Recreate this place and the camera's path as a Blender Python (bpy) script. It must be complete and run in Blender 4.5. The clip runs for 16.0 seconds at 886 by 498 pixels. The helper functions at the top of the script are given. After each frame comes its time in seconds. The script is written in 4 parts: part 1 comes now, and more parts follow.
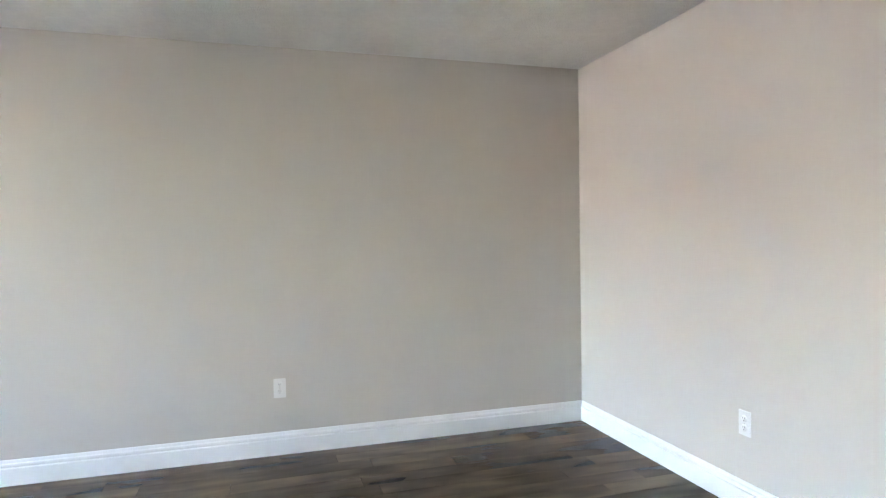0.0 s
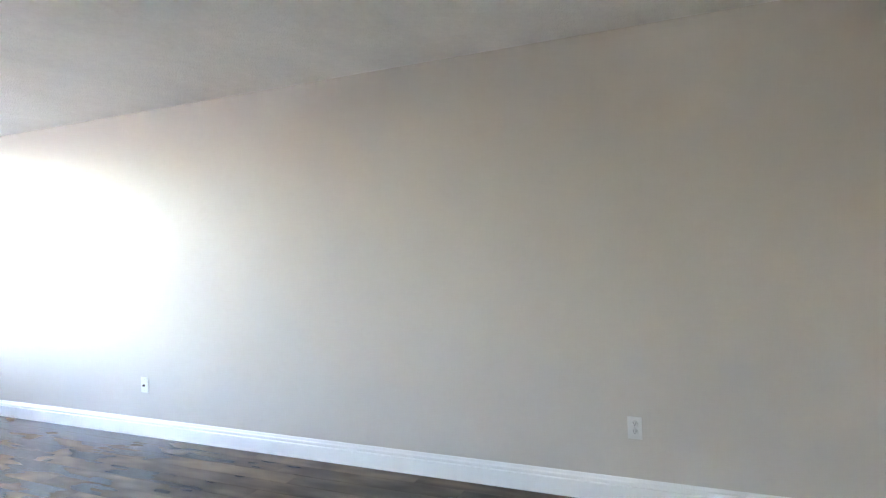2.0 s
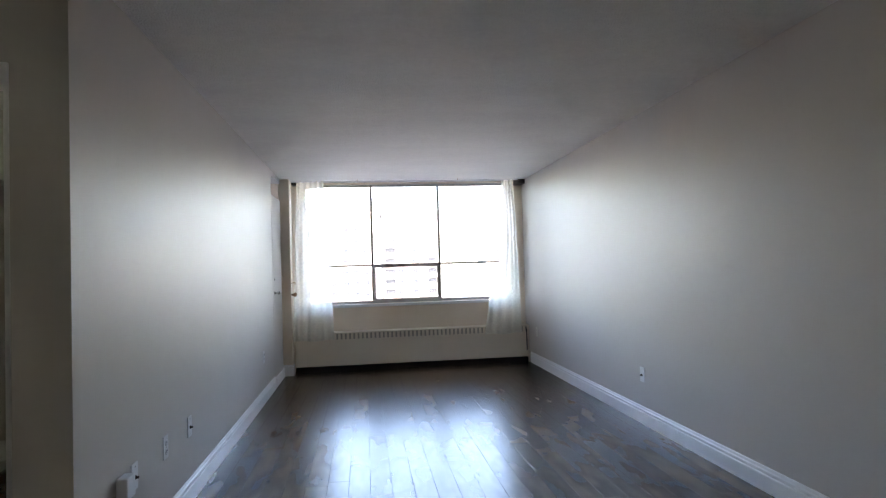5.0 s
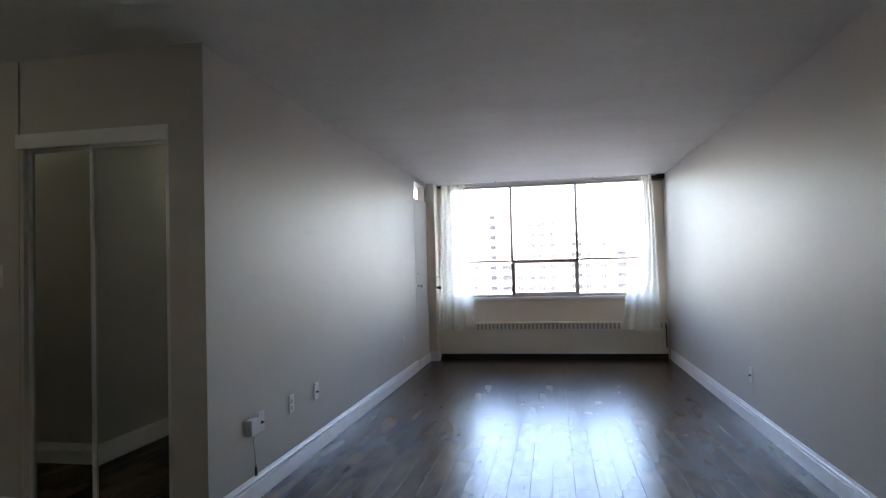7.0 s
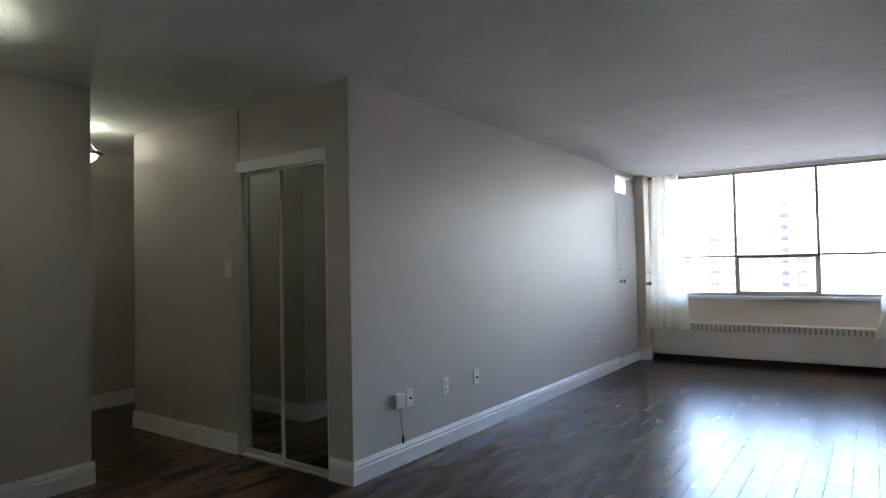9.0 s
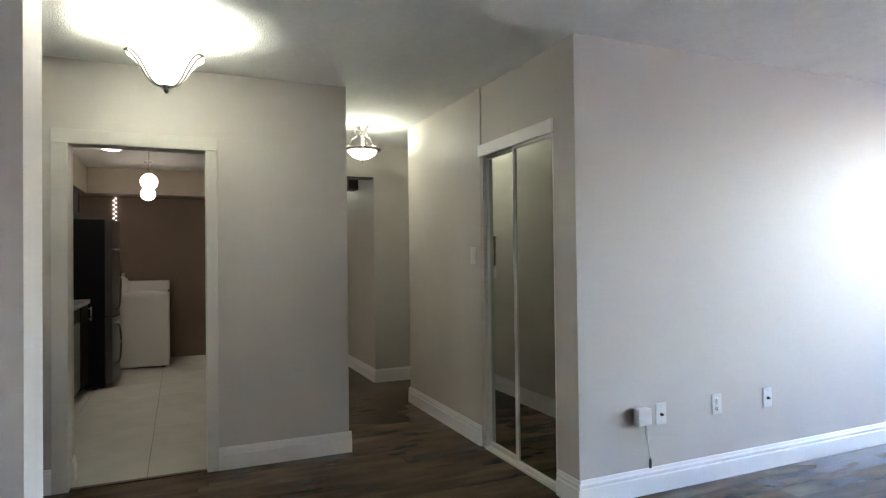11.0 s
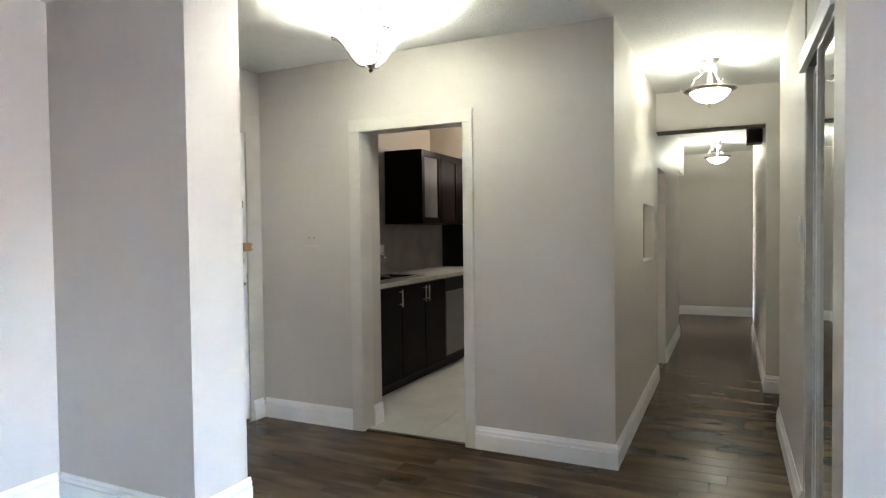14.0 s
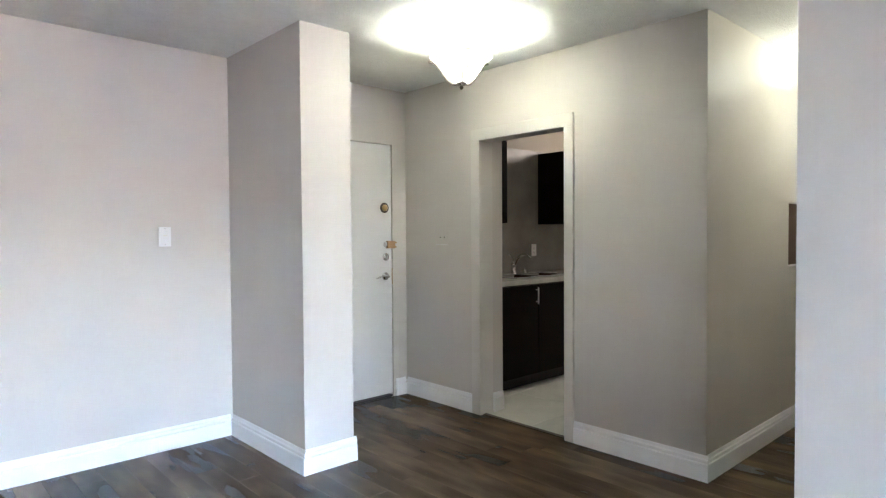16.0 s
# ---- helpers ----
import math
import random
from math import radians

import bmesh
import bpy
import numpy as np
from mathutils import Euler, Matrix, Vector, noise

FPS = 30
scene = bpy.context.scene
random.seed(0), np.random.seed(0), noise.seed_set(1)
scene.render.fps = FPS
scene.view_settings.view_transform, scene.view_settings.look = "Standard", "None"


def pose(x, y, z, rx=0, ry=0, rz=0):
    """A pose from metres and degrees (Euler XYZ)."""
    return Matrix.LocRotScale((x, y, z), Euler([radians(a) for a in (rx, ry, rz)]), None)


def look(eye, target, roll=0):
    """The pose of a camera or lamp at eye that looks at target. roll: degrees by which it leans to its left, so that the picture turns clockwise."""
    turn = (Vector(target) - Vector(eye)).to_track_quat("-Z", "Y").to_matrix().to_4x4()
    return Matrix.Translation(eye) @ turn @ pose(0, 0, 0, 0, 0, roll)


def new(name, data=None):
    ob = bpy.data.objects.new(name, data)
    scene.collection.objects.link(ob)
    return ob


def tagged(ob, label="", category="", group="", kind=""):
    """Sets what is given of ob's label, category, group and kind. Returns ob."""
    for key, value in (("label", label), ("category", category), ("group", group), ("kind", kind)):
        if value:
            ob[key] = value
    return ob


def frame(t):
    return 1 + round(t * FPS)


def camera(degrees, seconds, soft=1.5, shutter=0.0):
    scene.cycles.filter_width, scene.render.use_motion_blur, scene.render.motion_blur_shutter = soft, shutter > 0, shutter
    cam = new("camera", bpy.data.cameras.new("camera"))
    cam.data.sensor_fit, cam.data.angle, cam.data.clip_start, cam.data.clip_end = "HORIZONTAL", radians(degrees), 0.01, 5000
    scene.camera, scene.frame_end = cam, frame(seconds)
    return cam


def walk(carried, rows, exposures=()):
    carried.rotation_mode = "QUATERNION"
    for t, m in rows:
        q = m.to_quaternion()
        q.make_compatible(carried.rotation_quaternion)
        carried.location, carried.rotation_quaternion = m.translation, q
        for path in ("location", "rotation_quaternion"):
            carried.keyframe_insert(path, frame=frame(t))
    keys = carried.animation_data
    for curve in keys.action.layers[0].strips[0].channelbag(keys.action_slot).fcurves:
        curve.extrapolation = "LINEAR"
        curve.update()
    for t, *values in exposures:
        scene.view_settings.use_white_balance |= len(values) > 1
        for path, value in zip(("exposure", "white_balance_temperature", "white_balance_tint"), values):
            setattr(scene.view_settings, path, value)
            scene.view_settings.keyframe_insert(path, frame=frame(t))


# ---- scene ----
cam = camera(72.5, 16.0, soft=1.2)
cam.name = "camera"
PATH = [
    (0, (-0.577, -1.154, 1.29), (1.337, -1.734, 1.252), -0.9),
    (0.5, (-0.556, -1.391, 1.289), (1.435, -1.582, 1.275), -1.3),
    (1, (-0.483, -1.496, 1.332), (1.51, -1.328, 1.316), -1.5),
    (1.5, (-0.289, -1.566, 1.455), (1.651, -1.084, 1.382), -2.2),
    (2, (-0.024, -1.666, 1.401), (1.796, -0.837, 1.37), -2.2),
    (2.5, (0.171, -1.721, 1.347), (1.797, -0.558, 1.349), -2.3),
    (3, (0.388, -1.662, 1.368), (1.76, -0.206, 1.361), -2.6),
    (3.5, (0.615, -1.742, 1.288), (1.65, -0.031, 1.33), -2.4),
    (4, (0.763, -1.874, 1.267), (1.468, -0.003, 1.326), -2.1),
    (4.5, (0.886, -2.071, 1.283), (1.338, -0.124, 1.347), -1.9),
    (7, (1.693, -2.732, 1.285), (1.336, -0.765, 1.344), -1.5),
    (7.5, (1.923, -2.784, 1.292), (1.37, -0.862, 1.349), -1.5),
    (8, (2.158, -2.774, 1.299), (1.416, -0.918, 1.354), -1.3),
    (8.5, (2.365, -2.703, 1.299), (1.378, -0.965, 1.35), -1.1),
    (9, (2.541, -2.626, 1.294), (1.385, -0.994, 1.348), -1.1),
    (9.5, (2.67, -2.465, 1.324), (1.336, -0.976, 1.372), -0.9),
    (10, (2.69, -2.255, 1.338), (1.142, -0.99, 1.379), -0.8),
    (10.2, (2.675, -2.191, 1.329), (1.053, -1.022, 1.371), -0.8),
    (12.5, (2.402, -1.026, 1.277), (0.403, -0.997, 1.237), -0.7),
    (13, (2.342, -0.752, 1.295), (0.365, -1.048, 1.249), -0.8),
    (13.5, (2.16, -0.576, 1.278), (0.251, -1.173, 1.232), -0.7),
    (14, (1.945, -0.282, 1.3), (0.139, -1.138, 1.245), -0.7),
    (14.5, (1.771, -0.072, 1.29), (0.059, -1.105, 1.24), -0.6),
    (15, (1.634, 0.055, 1.296), (0.034, -1.143, 1.244), -0.6),
    (15.5, (1.601, 0.294, 1.275), (0.14, -1.072, 1.231), -0.4),
    (16, (1.722, 0.525, 1.303), (0.366, -0.944, 1.251), -0.4),
]
EXPOSURES = [(0.0, 7.4, 7150, 18), (1.5, 7.35, 7150, 18), (2.5, 6.5, 7200, 18), (3.5, 5.65, 7150, 20), (7.0, 4.85, 6950, 21), (9.0, 5.25, 6800, 20), (10.2, 6.15, 6800, 20), (12.4, 7.55, 6550, 22), (16.0, 7.5, 6550, 22)]
walk(cam, [(t, look(e, g, r)) for t, e, g, r in PATH], EXPOSURES)
SKY_STRENGTH = 0.15
LAMP_COLOR = (0.90, 1.0, 0.81)
DINING_WATTS, HALL_WATTS, KITCHEN_WATTS = 0.23, 0.14, 0.075


# ---- world, sun, exposure ----
scene.view_settings.exposure = 0.0
world = bpy.data.worlds.new("sky")
scene.world = world
world.use_nodes = True
wn = world.node_tree.nodes
sky = wn.new("ShaderNodeTexSky")
sky.sky_type = "NISHITA"
sky.sun_disc = False
sky.sun_elevation, sky.sun_rotation = radians(42), radians(160)
sky.air_density, sky.dust_density = 1.0, 2.0
wn["Background"].inputs["Strength"].default_value = SKY_STRENGTH
world.node_tree.links.new(sky.outputs["Color"], wn["Background"].inputs["Color"])
sun = new("sun", bpy.data.lights.new("sun", "SUN"))
sun.data.energy, sun.data.angle, sun.data.color = 0.8, radians(10), (1, 0.95, 0.88)
sun.matrix_world = look((0, 0, 48), (-18, 50, 0))


# ---- materials ----
def mat(name, color=(0.5, 0.5, 0.5), rough=0.5, metal=0.0, spec=0.5):
    m = bpy.data.materials.new(name)
    m.use_nodes = True
    b = m.node_tree.nodes["Principled BSDF"]
    b.inputs["Base Color"].default_value = (*color, 1)
    b.inputs["Roughness"].default_value = rough
    b.inputs["Metallic"].default_value = metal
    b.inputs["Specular IOR Level"].default_value = spec
    return m


def node(m, kind, **inputs):
    n = m.node_tree.nodes.new(kind)
    for k, v in inputs.items():
        n.inputs[k.replace("_", " ")].default_value = v
    return n


def link(m, a, b):
    m.node_tree.links.new(a, b)


def bsdf(m):
    return m.node_tree.nodes["Principled BSDF"]


def coords(m, scale=(1, 1, 1), kind="Object"):
    c = m.node_tree.nodes.new("ShaderNodeTexCoord")
    v = m.node_tree.nodes.new("ShaderNodeMapping")
    v.inputs["Scale"].default_value = scale
    link(m, c.outputs[kind], v.inputs["Vector"])
    return v.outputs["Vector"]


def noise_tex(m, vec, scale, detail=4.0, rough=0.55):
    n = node(m, "ShaderNodeTexNoise", Scale=scale, Detail=detail, Roughness=rough)
    link(m, vec, n.inputs["Vector"])
    return n.outputs["Fac"]


def ramp(m, fac, stops):
    r = m.node_tree.nodes.new("ShaderNodeValToRGB")
    while len(r.color_ramp.elements) < len(stops):
        r.color_ramp.elements.new(0.5)
    for e, (p, c) in zip(r.color_ramp.elements, stops):
        e.position, e.color = p, (*c, 1)
    link(m, fac, r.inputs["Fac"])
    return r.outputs["Color"]


def bump(m, height, strength=0.2, distance=0.002):
    b = node(m, "ShaderNodeBump", Strength=strength, Distance=distance)
    link(m, height, b.inputs["Height"])
    link(m, b.outputs["Normal"], bsdf(m).inputs["Normal"])


def varied(name, color, rough, spread=0.06, big=1.3, fine=60.0, relief=0.08, dist=0.001, metal=0.0, spec=0.5):
    """A plain surface with broad mottling, slight gloss variation and fine relief."""
    m = mat(name, color, rough, metal, spec)
    vec = coords(m)
    broad = noise_tex(m, vec, big, 5)
    lo = tuple(max(0, c * (1 - spread)) for c in color)
    hi = tuple(min(1, c * (1 + spread)) for c in color)
    link(m, ramp(m, broad, [(0.3, lo), (0.7, hi)]), bsdf(m).inputs["Base Color"])
    mr = node(m, "ShaderNodeMapRange")
    mr.inputs["To Min"].default_value, mr.inputs["To Max"].default_value = rough * 0.88, min(1, rough * 1.12)
    link(m, noise_tex(m, vec, big * 3, 3), mr.inputs["Value"])
    link(m, mr.outputs["Result"], bsdf(m).inputs["Roughness"])
    bump(m, noise_tex(m, vec, fine, 3), relief, dist)
    return m


WALL = varied("greige_wall_paint", (0.585, 0.545, 0.50), 0.47, 0.025, 0.9, 140, 0.05, 0.0006, spec=0.21)
WINDOW_WALL = varied("beige_wall_paint", (0.82, 0.71, 0.58), 0.5, 0.04, 1.1, 120, 0.1, 0.001)
WHITE = varied("white_trim_paint", (0.86, 0.86, 0.86), 0.32, 0.02, 3, 90, 0.05, 0.0006)
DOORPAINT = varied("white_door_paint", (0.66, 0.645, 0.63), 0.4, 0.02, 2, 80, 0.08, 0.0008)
FRAMEPAINT = varied("cream_frame_paint", (0.62, 0.59, 0.54), 0.4, 0.02, 2, 80, 0.06, 0.0008)
KITCHEN_WALL = varied("warm_kitchen_paint", (0.40, 0.355, 0.28), 0.5, 0.04, 1.2, 120, 0.1, 0.001)
BROWN_WALL = varied("brown_kitchen_paint", (0.16, 0.115, 0.08), 0.6, 0.1, 1.5, 60, 0.15, 0.002)
SPLASH = varied("grey_stone_backsplash", (0.26, 0.25, 0.23), 0.35, 0.18, 4, 30, 0.05, 0.001)
PLASTIC = varied("white_plastic", (0.74, 0.735, 0.72), 0.35, 0.015, 6, 60, 0.03, 0.0004)
ALMOND = varied("almond_plastic", (0.72, 0.69, 0.62), 0.38, 0.015, 6, 60, 0.03, 0.0004)
DARKHOLE = mat("black_void", (0.01, 0.01, 0.01), 0.7)
CHROME = varied("polished_chrome", (0.75, 0.75, 0.74), 0.14, 0.03, 8, 40, 0.02, 0.0003, metal=1.0)
NICKEL = varied("brushed_nickel", (0.56, 0.54, 0.51), 0.28, 0.05, 10, 200, 0.05, 0.0003, metal=1.0)
PEWTER = varied("dark_pewter_metal", (0.22, 0.20, 0.18), 0.3, 0.08, 12, 120, 0.06, 0.0004, metal=1.0)
BRASS = varied("aged_brass", (0.42, 0.27, 0.12), 0.36, 0.15, 20, 80, 0.08, 0.0005, metal=1.0)
BRONZE = varied("dark_bronze", (0.07, 0.05, 0.035), 0.4, 0.15, 20, 80, 0.08, 0.0005, metal=0.8)
ALU = varied("brushed_aluminium", (0.72, 0.72, 0.71), 0.38, 0.03, 6, 120, 0.02, 0.0003, metal=0.45)
WINFRAME = varied("grey_window_frame", (0.62, 0.61, 0.60), 0.45, 0.06, 5, 90, 0.05, 0.0005)
HEATER = varied("enamelled_heater_cover", (0.85, 0.765, 0.65), 0.45, 0.03, 2, 60, 0.06, 0.0006)
DARKWOOD = varied("dark_stained_wood", (0.035, 0.022, 0.016), 0.42, 0.25, 3, 40, 0.08, 0.0008)
ESPRESSO = varied("espresso_cabinet_veneer", (0.0065, 0.0045, 0.0035), 0.35, 0.08, 4, 50, 0.04, 0.0005, spec=0.05)
HEADERWOOD = varied("brown_header_strip", (0.075, 0.055, 0.04), 0.5, 0.15, 3, 40, 0.08, 0.001)
STONE = varied("pale_stone_worktop", (0.50, 0.49, 0.46), 0.22, 0.15, 9, 40, 0.02, 0.0004)
STEEL = varied("stainless_steel", (0.20, 0.20, 0.205), 0.3, 0.05, 2, 150, 0.05, 0.0003, metal=1.0)
BLACKSIDE = varied("black_appliance_enamel", (0.005, 0.005, 0.0055), 0.4, 0.1, 4, 200, 0.08, 0.0004, spec=0.2)
APPLIANCE = varied("white_appliance_enamel", (0.70, 0.70, 0.68), 0.3, 0.02, 2, 40, 0.03, 0.0004)
CABLE = mat("grey_cable", (0.45, 0.46, 0.46), 0.5)
DARKPLUG = mat("dark_green_plug", (0.03, 0.05, 0.045), 0.45)
TILE_GROUT = varied("tile_grout", (0.16, 0.15, 0.13), 0.8, 0.1, 8, 120, 0.2, 0.001)
SUBFLOOR = varied("plank_joint_shadow", (0.02, 0.015, 0.012), 0.8, 0.1, 8, 60, 0.1, 0.001)
# heater enamel in a darker copy: the shade between the slats is in the colour
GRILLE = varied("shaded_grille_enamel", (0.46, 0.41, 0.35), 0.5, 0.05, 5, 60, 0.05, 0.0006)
WOODBLOCK = varied("honey_wood", (0.35, 0.2, 0.09), 0.45, 0.2, 14, 60, 0.1, 0.001)
CONCRETE = varied("pale_concrete", (0.38, 0.36, 0.345), 0.75, 0.06, 0.15, 3, 0.1, 0.01)
FARGLASS = varied("dark_far_glazing", (0.044, 0.048, 0.054), 0.4, 0.2, 0.3, 5, 0.02, 0.002, spec=0.08)
GRASS = varied("far_ground", (0.20, 0.19, 0.18), 0.9, 0.3, 0.02, 0.5, 0.1, 0.05)


def ceiling_material():
    m = mat("stippled_ceiling", (0.80, 0.80, 0.785), 0.75, 0, 0.3)
    vec = coords(m)
    v = node(m, "ShaderNodeTexVoronoi", Scale=105.0)
    link(m, vec, v.inputs["Vector"])
    n = noise_tex(m, vec, 110, 4, 0.7)
    mix = node(m, "ShaderNodeMath")
    mix.operation = "SUBTRACT"
    link(m, n, mix.inputs[0])
    link(m, v.outputs["Distance"], mix.inputs[1])
    bump(m, mix.outputs[0], 0.7, 0.007)
    lap = coords(m, (0.8, 1.7, 1))
    tone = node(m, "ShaderNodeMath")
    tone.operation = "MULTIPLY_ADD"
    link(m, noise_tex(m, lap, 1.3, 7, 0.66), tone.inputs[0])
    tone.inputs[1].default_value = 0.6
    part2 = node(m, "ShaderNodeMath")
    part2.operation = "MULTIPLY"
    link(m, noise_tex(m, vec, 26, 4, 0.7), part2.inputs[0])
    part2.inputs[1].default_value = 0.4
    link(m, part2.outputs[0], tone.inputs[2])
    link(m, ramp(m, tone.outputs[0], [(0.36, (0.79, 0.79, 0.77)), (0.62, (0.88, 0.88, 0.855))]), bsdf(m).inputs["Base Color"])
    return m


CEILING = ceiling_material()


def plank_material():
    """Hand-scraped brown laminate: long streaks, tone by plank, shallow waves across the gloss."""
    m = mat("brown_scraped_plank", (0.1, 0.07, 0.05), 0.24, 0, 0.17)
    info = m.node_tree.nodes.new("ShaderNodeObjectInfo")
    c = m.node_tree.nodes.new("ShaderNodeTexCoord")
    shift = node(m, "ShaderNodeVectorMath")
    shift.operation = "MULTIPLY_ADD"
    comb = m.node_tree.nodes.new("ShaderNodeCombineXYZ")
    for axis in "XYZ":
        link(m, info.outputs["Random"], comb.inputs[axis])
    link(m, comb.outputs["Vector"], shift.inputs[0])
    shift.inputs[1].default_value = (37.0, 91.0, 53.0)
    link(m, c.outputs["Object"], shift.inputs[2])
    stretch = m.node_tree.nodes.new("ShaderNodeMapping")
    stretch.inputs["Scale"].default_value = (7, 2.0, 1)
    link(m, shift.outputs["Vector"], stretch.inputs["Vector"])
    streak = noise_tex(m, stretch.outputs["Vector"], 1.2, 2.0, 0.45)
    fine = m.node_tree.nodes.new("ShaderNodeMapping")
    fine.inputs["Scale"].default_value = (160, 5, 1)
    link(m, shift.outputs["Vector"], fine.inputs["Vector"])
    grain = noise_tex(m, fine.outputs["Vector"], 1.4, 4, 0.6)
    tone = node(m, "ShaderNodeMath")
    tone.operation = "MULTIPLY_ADD"
    link(m, info.outputs["Random"], tone.inputs[0])
    tone.inputs[1].default_value = 0.2
    link(m, streak, tone.inputs[2])
    both = node(m, "ShaderNodeMath")
    both.operation = "MULTIPLY_ADD"
    link(m, grain, both.inputs[0])
    both.inputs[1].default_value = 0.12
    link(m, tone.outputs[0], both.inputs[2])
    col = ramp(m, both.outputs[0], [(0.34, (0.032, 0.021, 0.015)), (0.62, (0.076, 0.050, 0.032)), (0.98, (0.155, 0.106, 0.065))])
    link(m, col, bsdf(m).inputs["Base Color"])
    wave = m.node_tree.nodes.new("ShaderNodeMapping")
    wave.inputs["Scale"].default_value = (10, 14, 1)
    link(m, shift.outputs["Vector"], wave.inputs["Vector"])
    waves = noise_tex(m, wave.outputs["Vector"], 1.0, 2, 0.5)
    bump(m, waves, 0.02, 0.001)
    mr = node(m, "ShaderNodeMapRange")
    mr.inputs["To Min"].default_value, mr.inputs["To Max"].default_value = 0.23, 0.27
    link(m, streak, mr.inputs["Value"])
    link(m, mr.outputs["Result"], bsdf(m).inputs["Roughness"])
    return m


PLANK = plank_material()


def tile_material():
    m = mat("pale_porcelain_tile", (0.50, 0.50, 0.45), 0.25)
    info = m.node_tree.nodes.new("ShaderNodeObjectInfo")
    vec = coords(m, (1, 1, 1))
    n = noise_tex(m, vec, 3.5, 6, 0.6)
    add = node(m, "ShaderNodeMath")
    add.operation = "MULTIPLY_ADD"
    link(m, info.outputs["Random"], add.inputs[0])
    add.inputs[1].default_value = 0.2
    link(m, n, add.inputs[2])
    link(m, ramp(m, add.outputs[0], [(0.35, (0.58, 0.59, 0.54)), (0.85, (0.70, 0.71, 0.65))]), bsdf(m).inputs["Base Color"])
    bump(m, noise_tex(m, vec, 40, 3), 0.04, 0.001)
    return m


TILE = tile_material()


def mirror_material():
    m = mat("silvered_mirror", (0.56, 0.59, 0.55), 0.02, 1.0)
    vec = coords(m)
    mr = node(m, "ShaderNodeMapRange")
    mr.inputs["To Min"].default_value, mr.inputs["To Max"].default_value = 0.015, 0.05
    link(m, noise_tex(m, vec, 5, 4), mr.inputs["Value"])
    link(m, mr.outputs["Result"], bsdf(m).inputs["Roughness"])
    return m


MIRROR = mirror_material()


def pane_material():
    m = bpy.data.materials.new("clear_window_glass")
    m.use_nodes = True
    nt = m.node_tree
    nt.nodes.remove(nt.nodes["Principled BSDF"])
    t = nt.nodes.new("ShaderNodeBsdfTransparent")
    t.inputs["Color"].default_value = (0.93, 0.95, 0.95, 1)
    g = nt.nodes.new("ShaderNodeBsdfGlossy")
    g.inputs["Roughness"].default_value = 0.02
    f = nt.nodes.new("ShaderNodeFresnel")
    x = nt.nodes.new("ShaderNodeMixShader")
    nt.links.new(f.outputs["Fac"], x.inputs["Fac"])
    nt.links.new(t.outputs["BSDF"], x.inputs[1])
    nt.links.new(g.outputs["BSDF"], x.inputs[2])
    nt.links.new(x.outputs["Shader"], nt.nodes["Material Output"].inputs["Surface"])
    return m


PANE = pane_material()


def sheer_material(name, see):
    """Thin woven voile: part open weave, part translucent cloth."""
    m = bpy.data.materials.new(name)
    m.use_nodes = True
    nt = m.node_tree
    nt.nodes.remove(nt.nodes["Principled BSDF"])
    d = nt.nodes.new("ShaderNodeBsdfDiffuse")
    d.inputs["Color"].default_value = (0.90, 0.88, 0.80, 1)
    tl = nt.nodes.new("ShaderNodeBsdfTranslucent")
    tl.inputs["Color"].default_value = (0.88, 0.83, 0.72, 1)
    cloth = nt.nodes.new("ShaderNodeMixShader")
    cloth.inputs["Fac"].default_value = 0.62
    tr = nt.nodes.new("ShaderNodeBsdfTransparent")
    out = nt.nodes.new("ShaderNodeMixShader")
    vec = coords(m, (1, 1, 1))
    weave = noise_tex(m, vec, 30, 3)
    mr = node(m, "ShaderNodeMapRange")
    mr.inputs["To Min"].default_value, mr.inputs["To Max"].default_value = see + 0.12, see - 0.12
    link(m, weave, mr.inputs["Value"])
    link(m, mr.outputs["Result"], out.inputs["Fac"])
    nt.links.new(d.outputs["BSDF"], cloth.inputs[1])
    nt.links.new(tl.outputs["BSDF"], cloth.inputs[2])
    nt.links.new(cloth.outputs["Shader"], out.inputs[1])
    nt.links.new(tr.outputs["BSDF"], out.inputs[2])
    nt.links.new(out.outputs["Shader"], nt.nodes["Material Output"].inputs["Surface"])
    return m


SHEER = sheer_material("white_sheer_voile", 0.15)
CIRCLECLOTH = sheer_material("appliqued_voile_ring", 0.06)


def glow(name, color, strength):
    m = mat(name, (0.85, 0.85, 0.83), 0.3)
    bsdf(m).inputs["Emission Color"].default_value = (*color, 1)
    bsdf(m).inputs["Emission Strength"].default_value = strength
    return m


LAMPGLASS = glow("lit_frosted_glass", LAMP_COLOR, 0.05)
HALLGLASS = glow("lit_alabaster_glass", LAMP_COLOR, 0.17)
KITCHENGLASS = glow("lit_kitchen_glass", (1.0, 0.92, 0.78), 0.10)


# ---- mesh helpers ----
def box(bm, x0, x1, y0, y1, z0, z1, bevel=0.0):
    r = bmesh.ops.create_cube(bm, size=1, matrix=Matrix.Translation(((x0 + x1) / 2, (y0 + y1) / 2, (z0 + z1) / 2)) @ Matrix.Diagonal((abs(x1 - x0), abs(y1 - y0), abs(z1 - z0), 1)))
    if bevel:
        edges = list({e for v in r["verts"] for e in v.link_edges})
        bmesh.ops.bevel(bm, geom=edges, offset=bevel, segments=2, affect="EDGES", profile=0.6)
    return bm


def cube_mesh(*args, bevel=0.0):
    return box(bmesh.new(), *args, bevel=bevel)


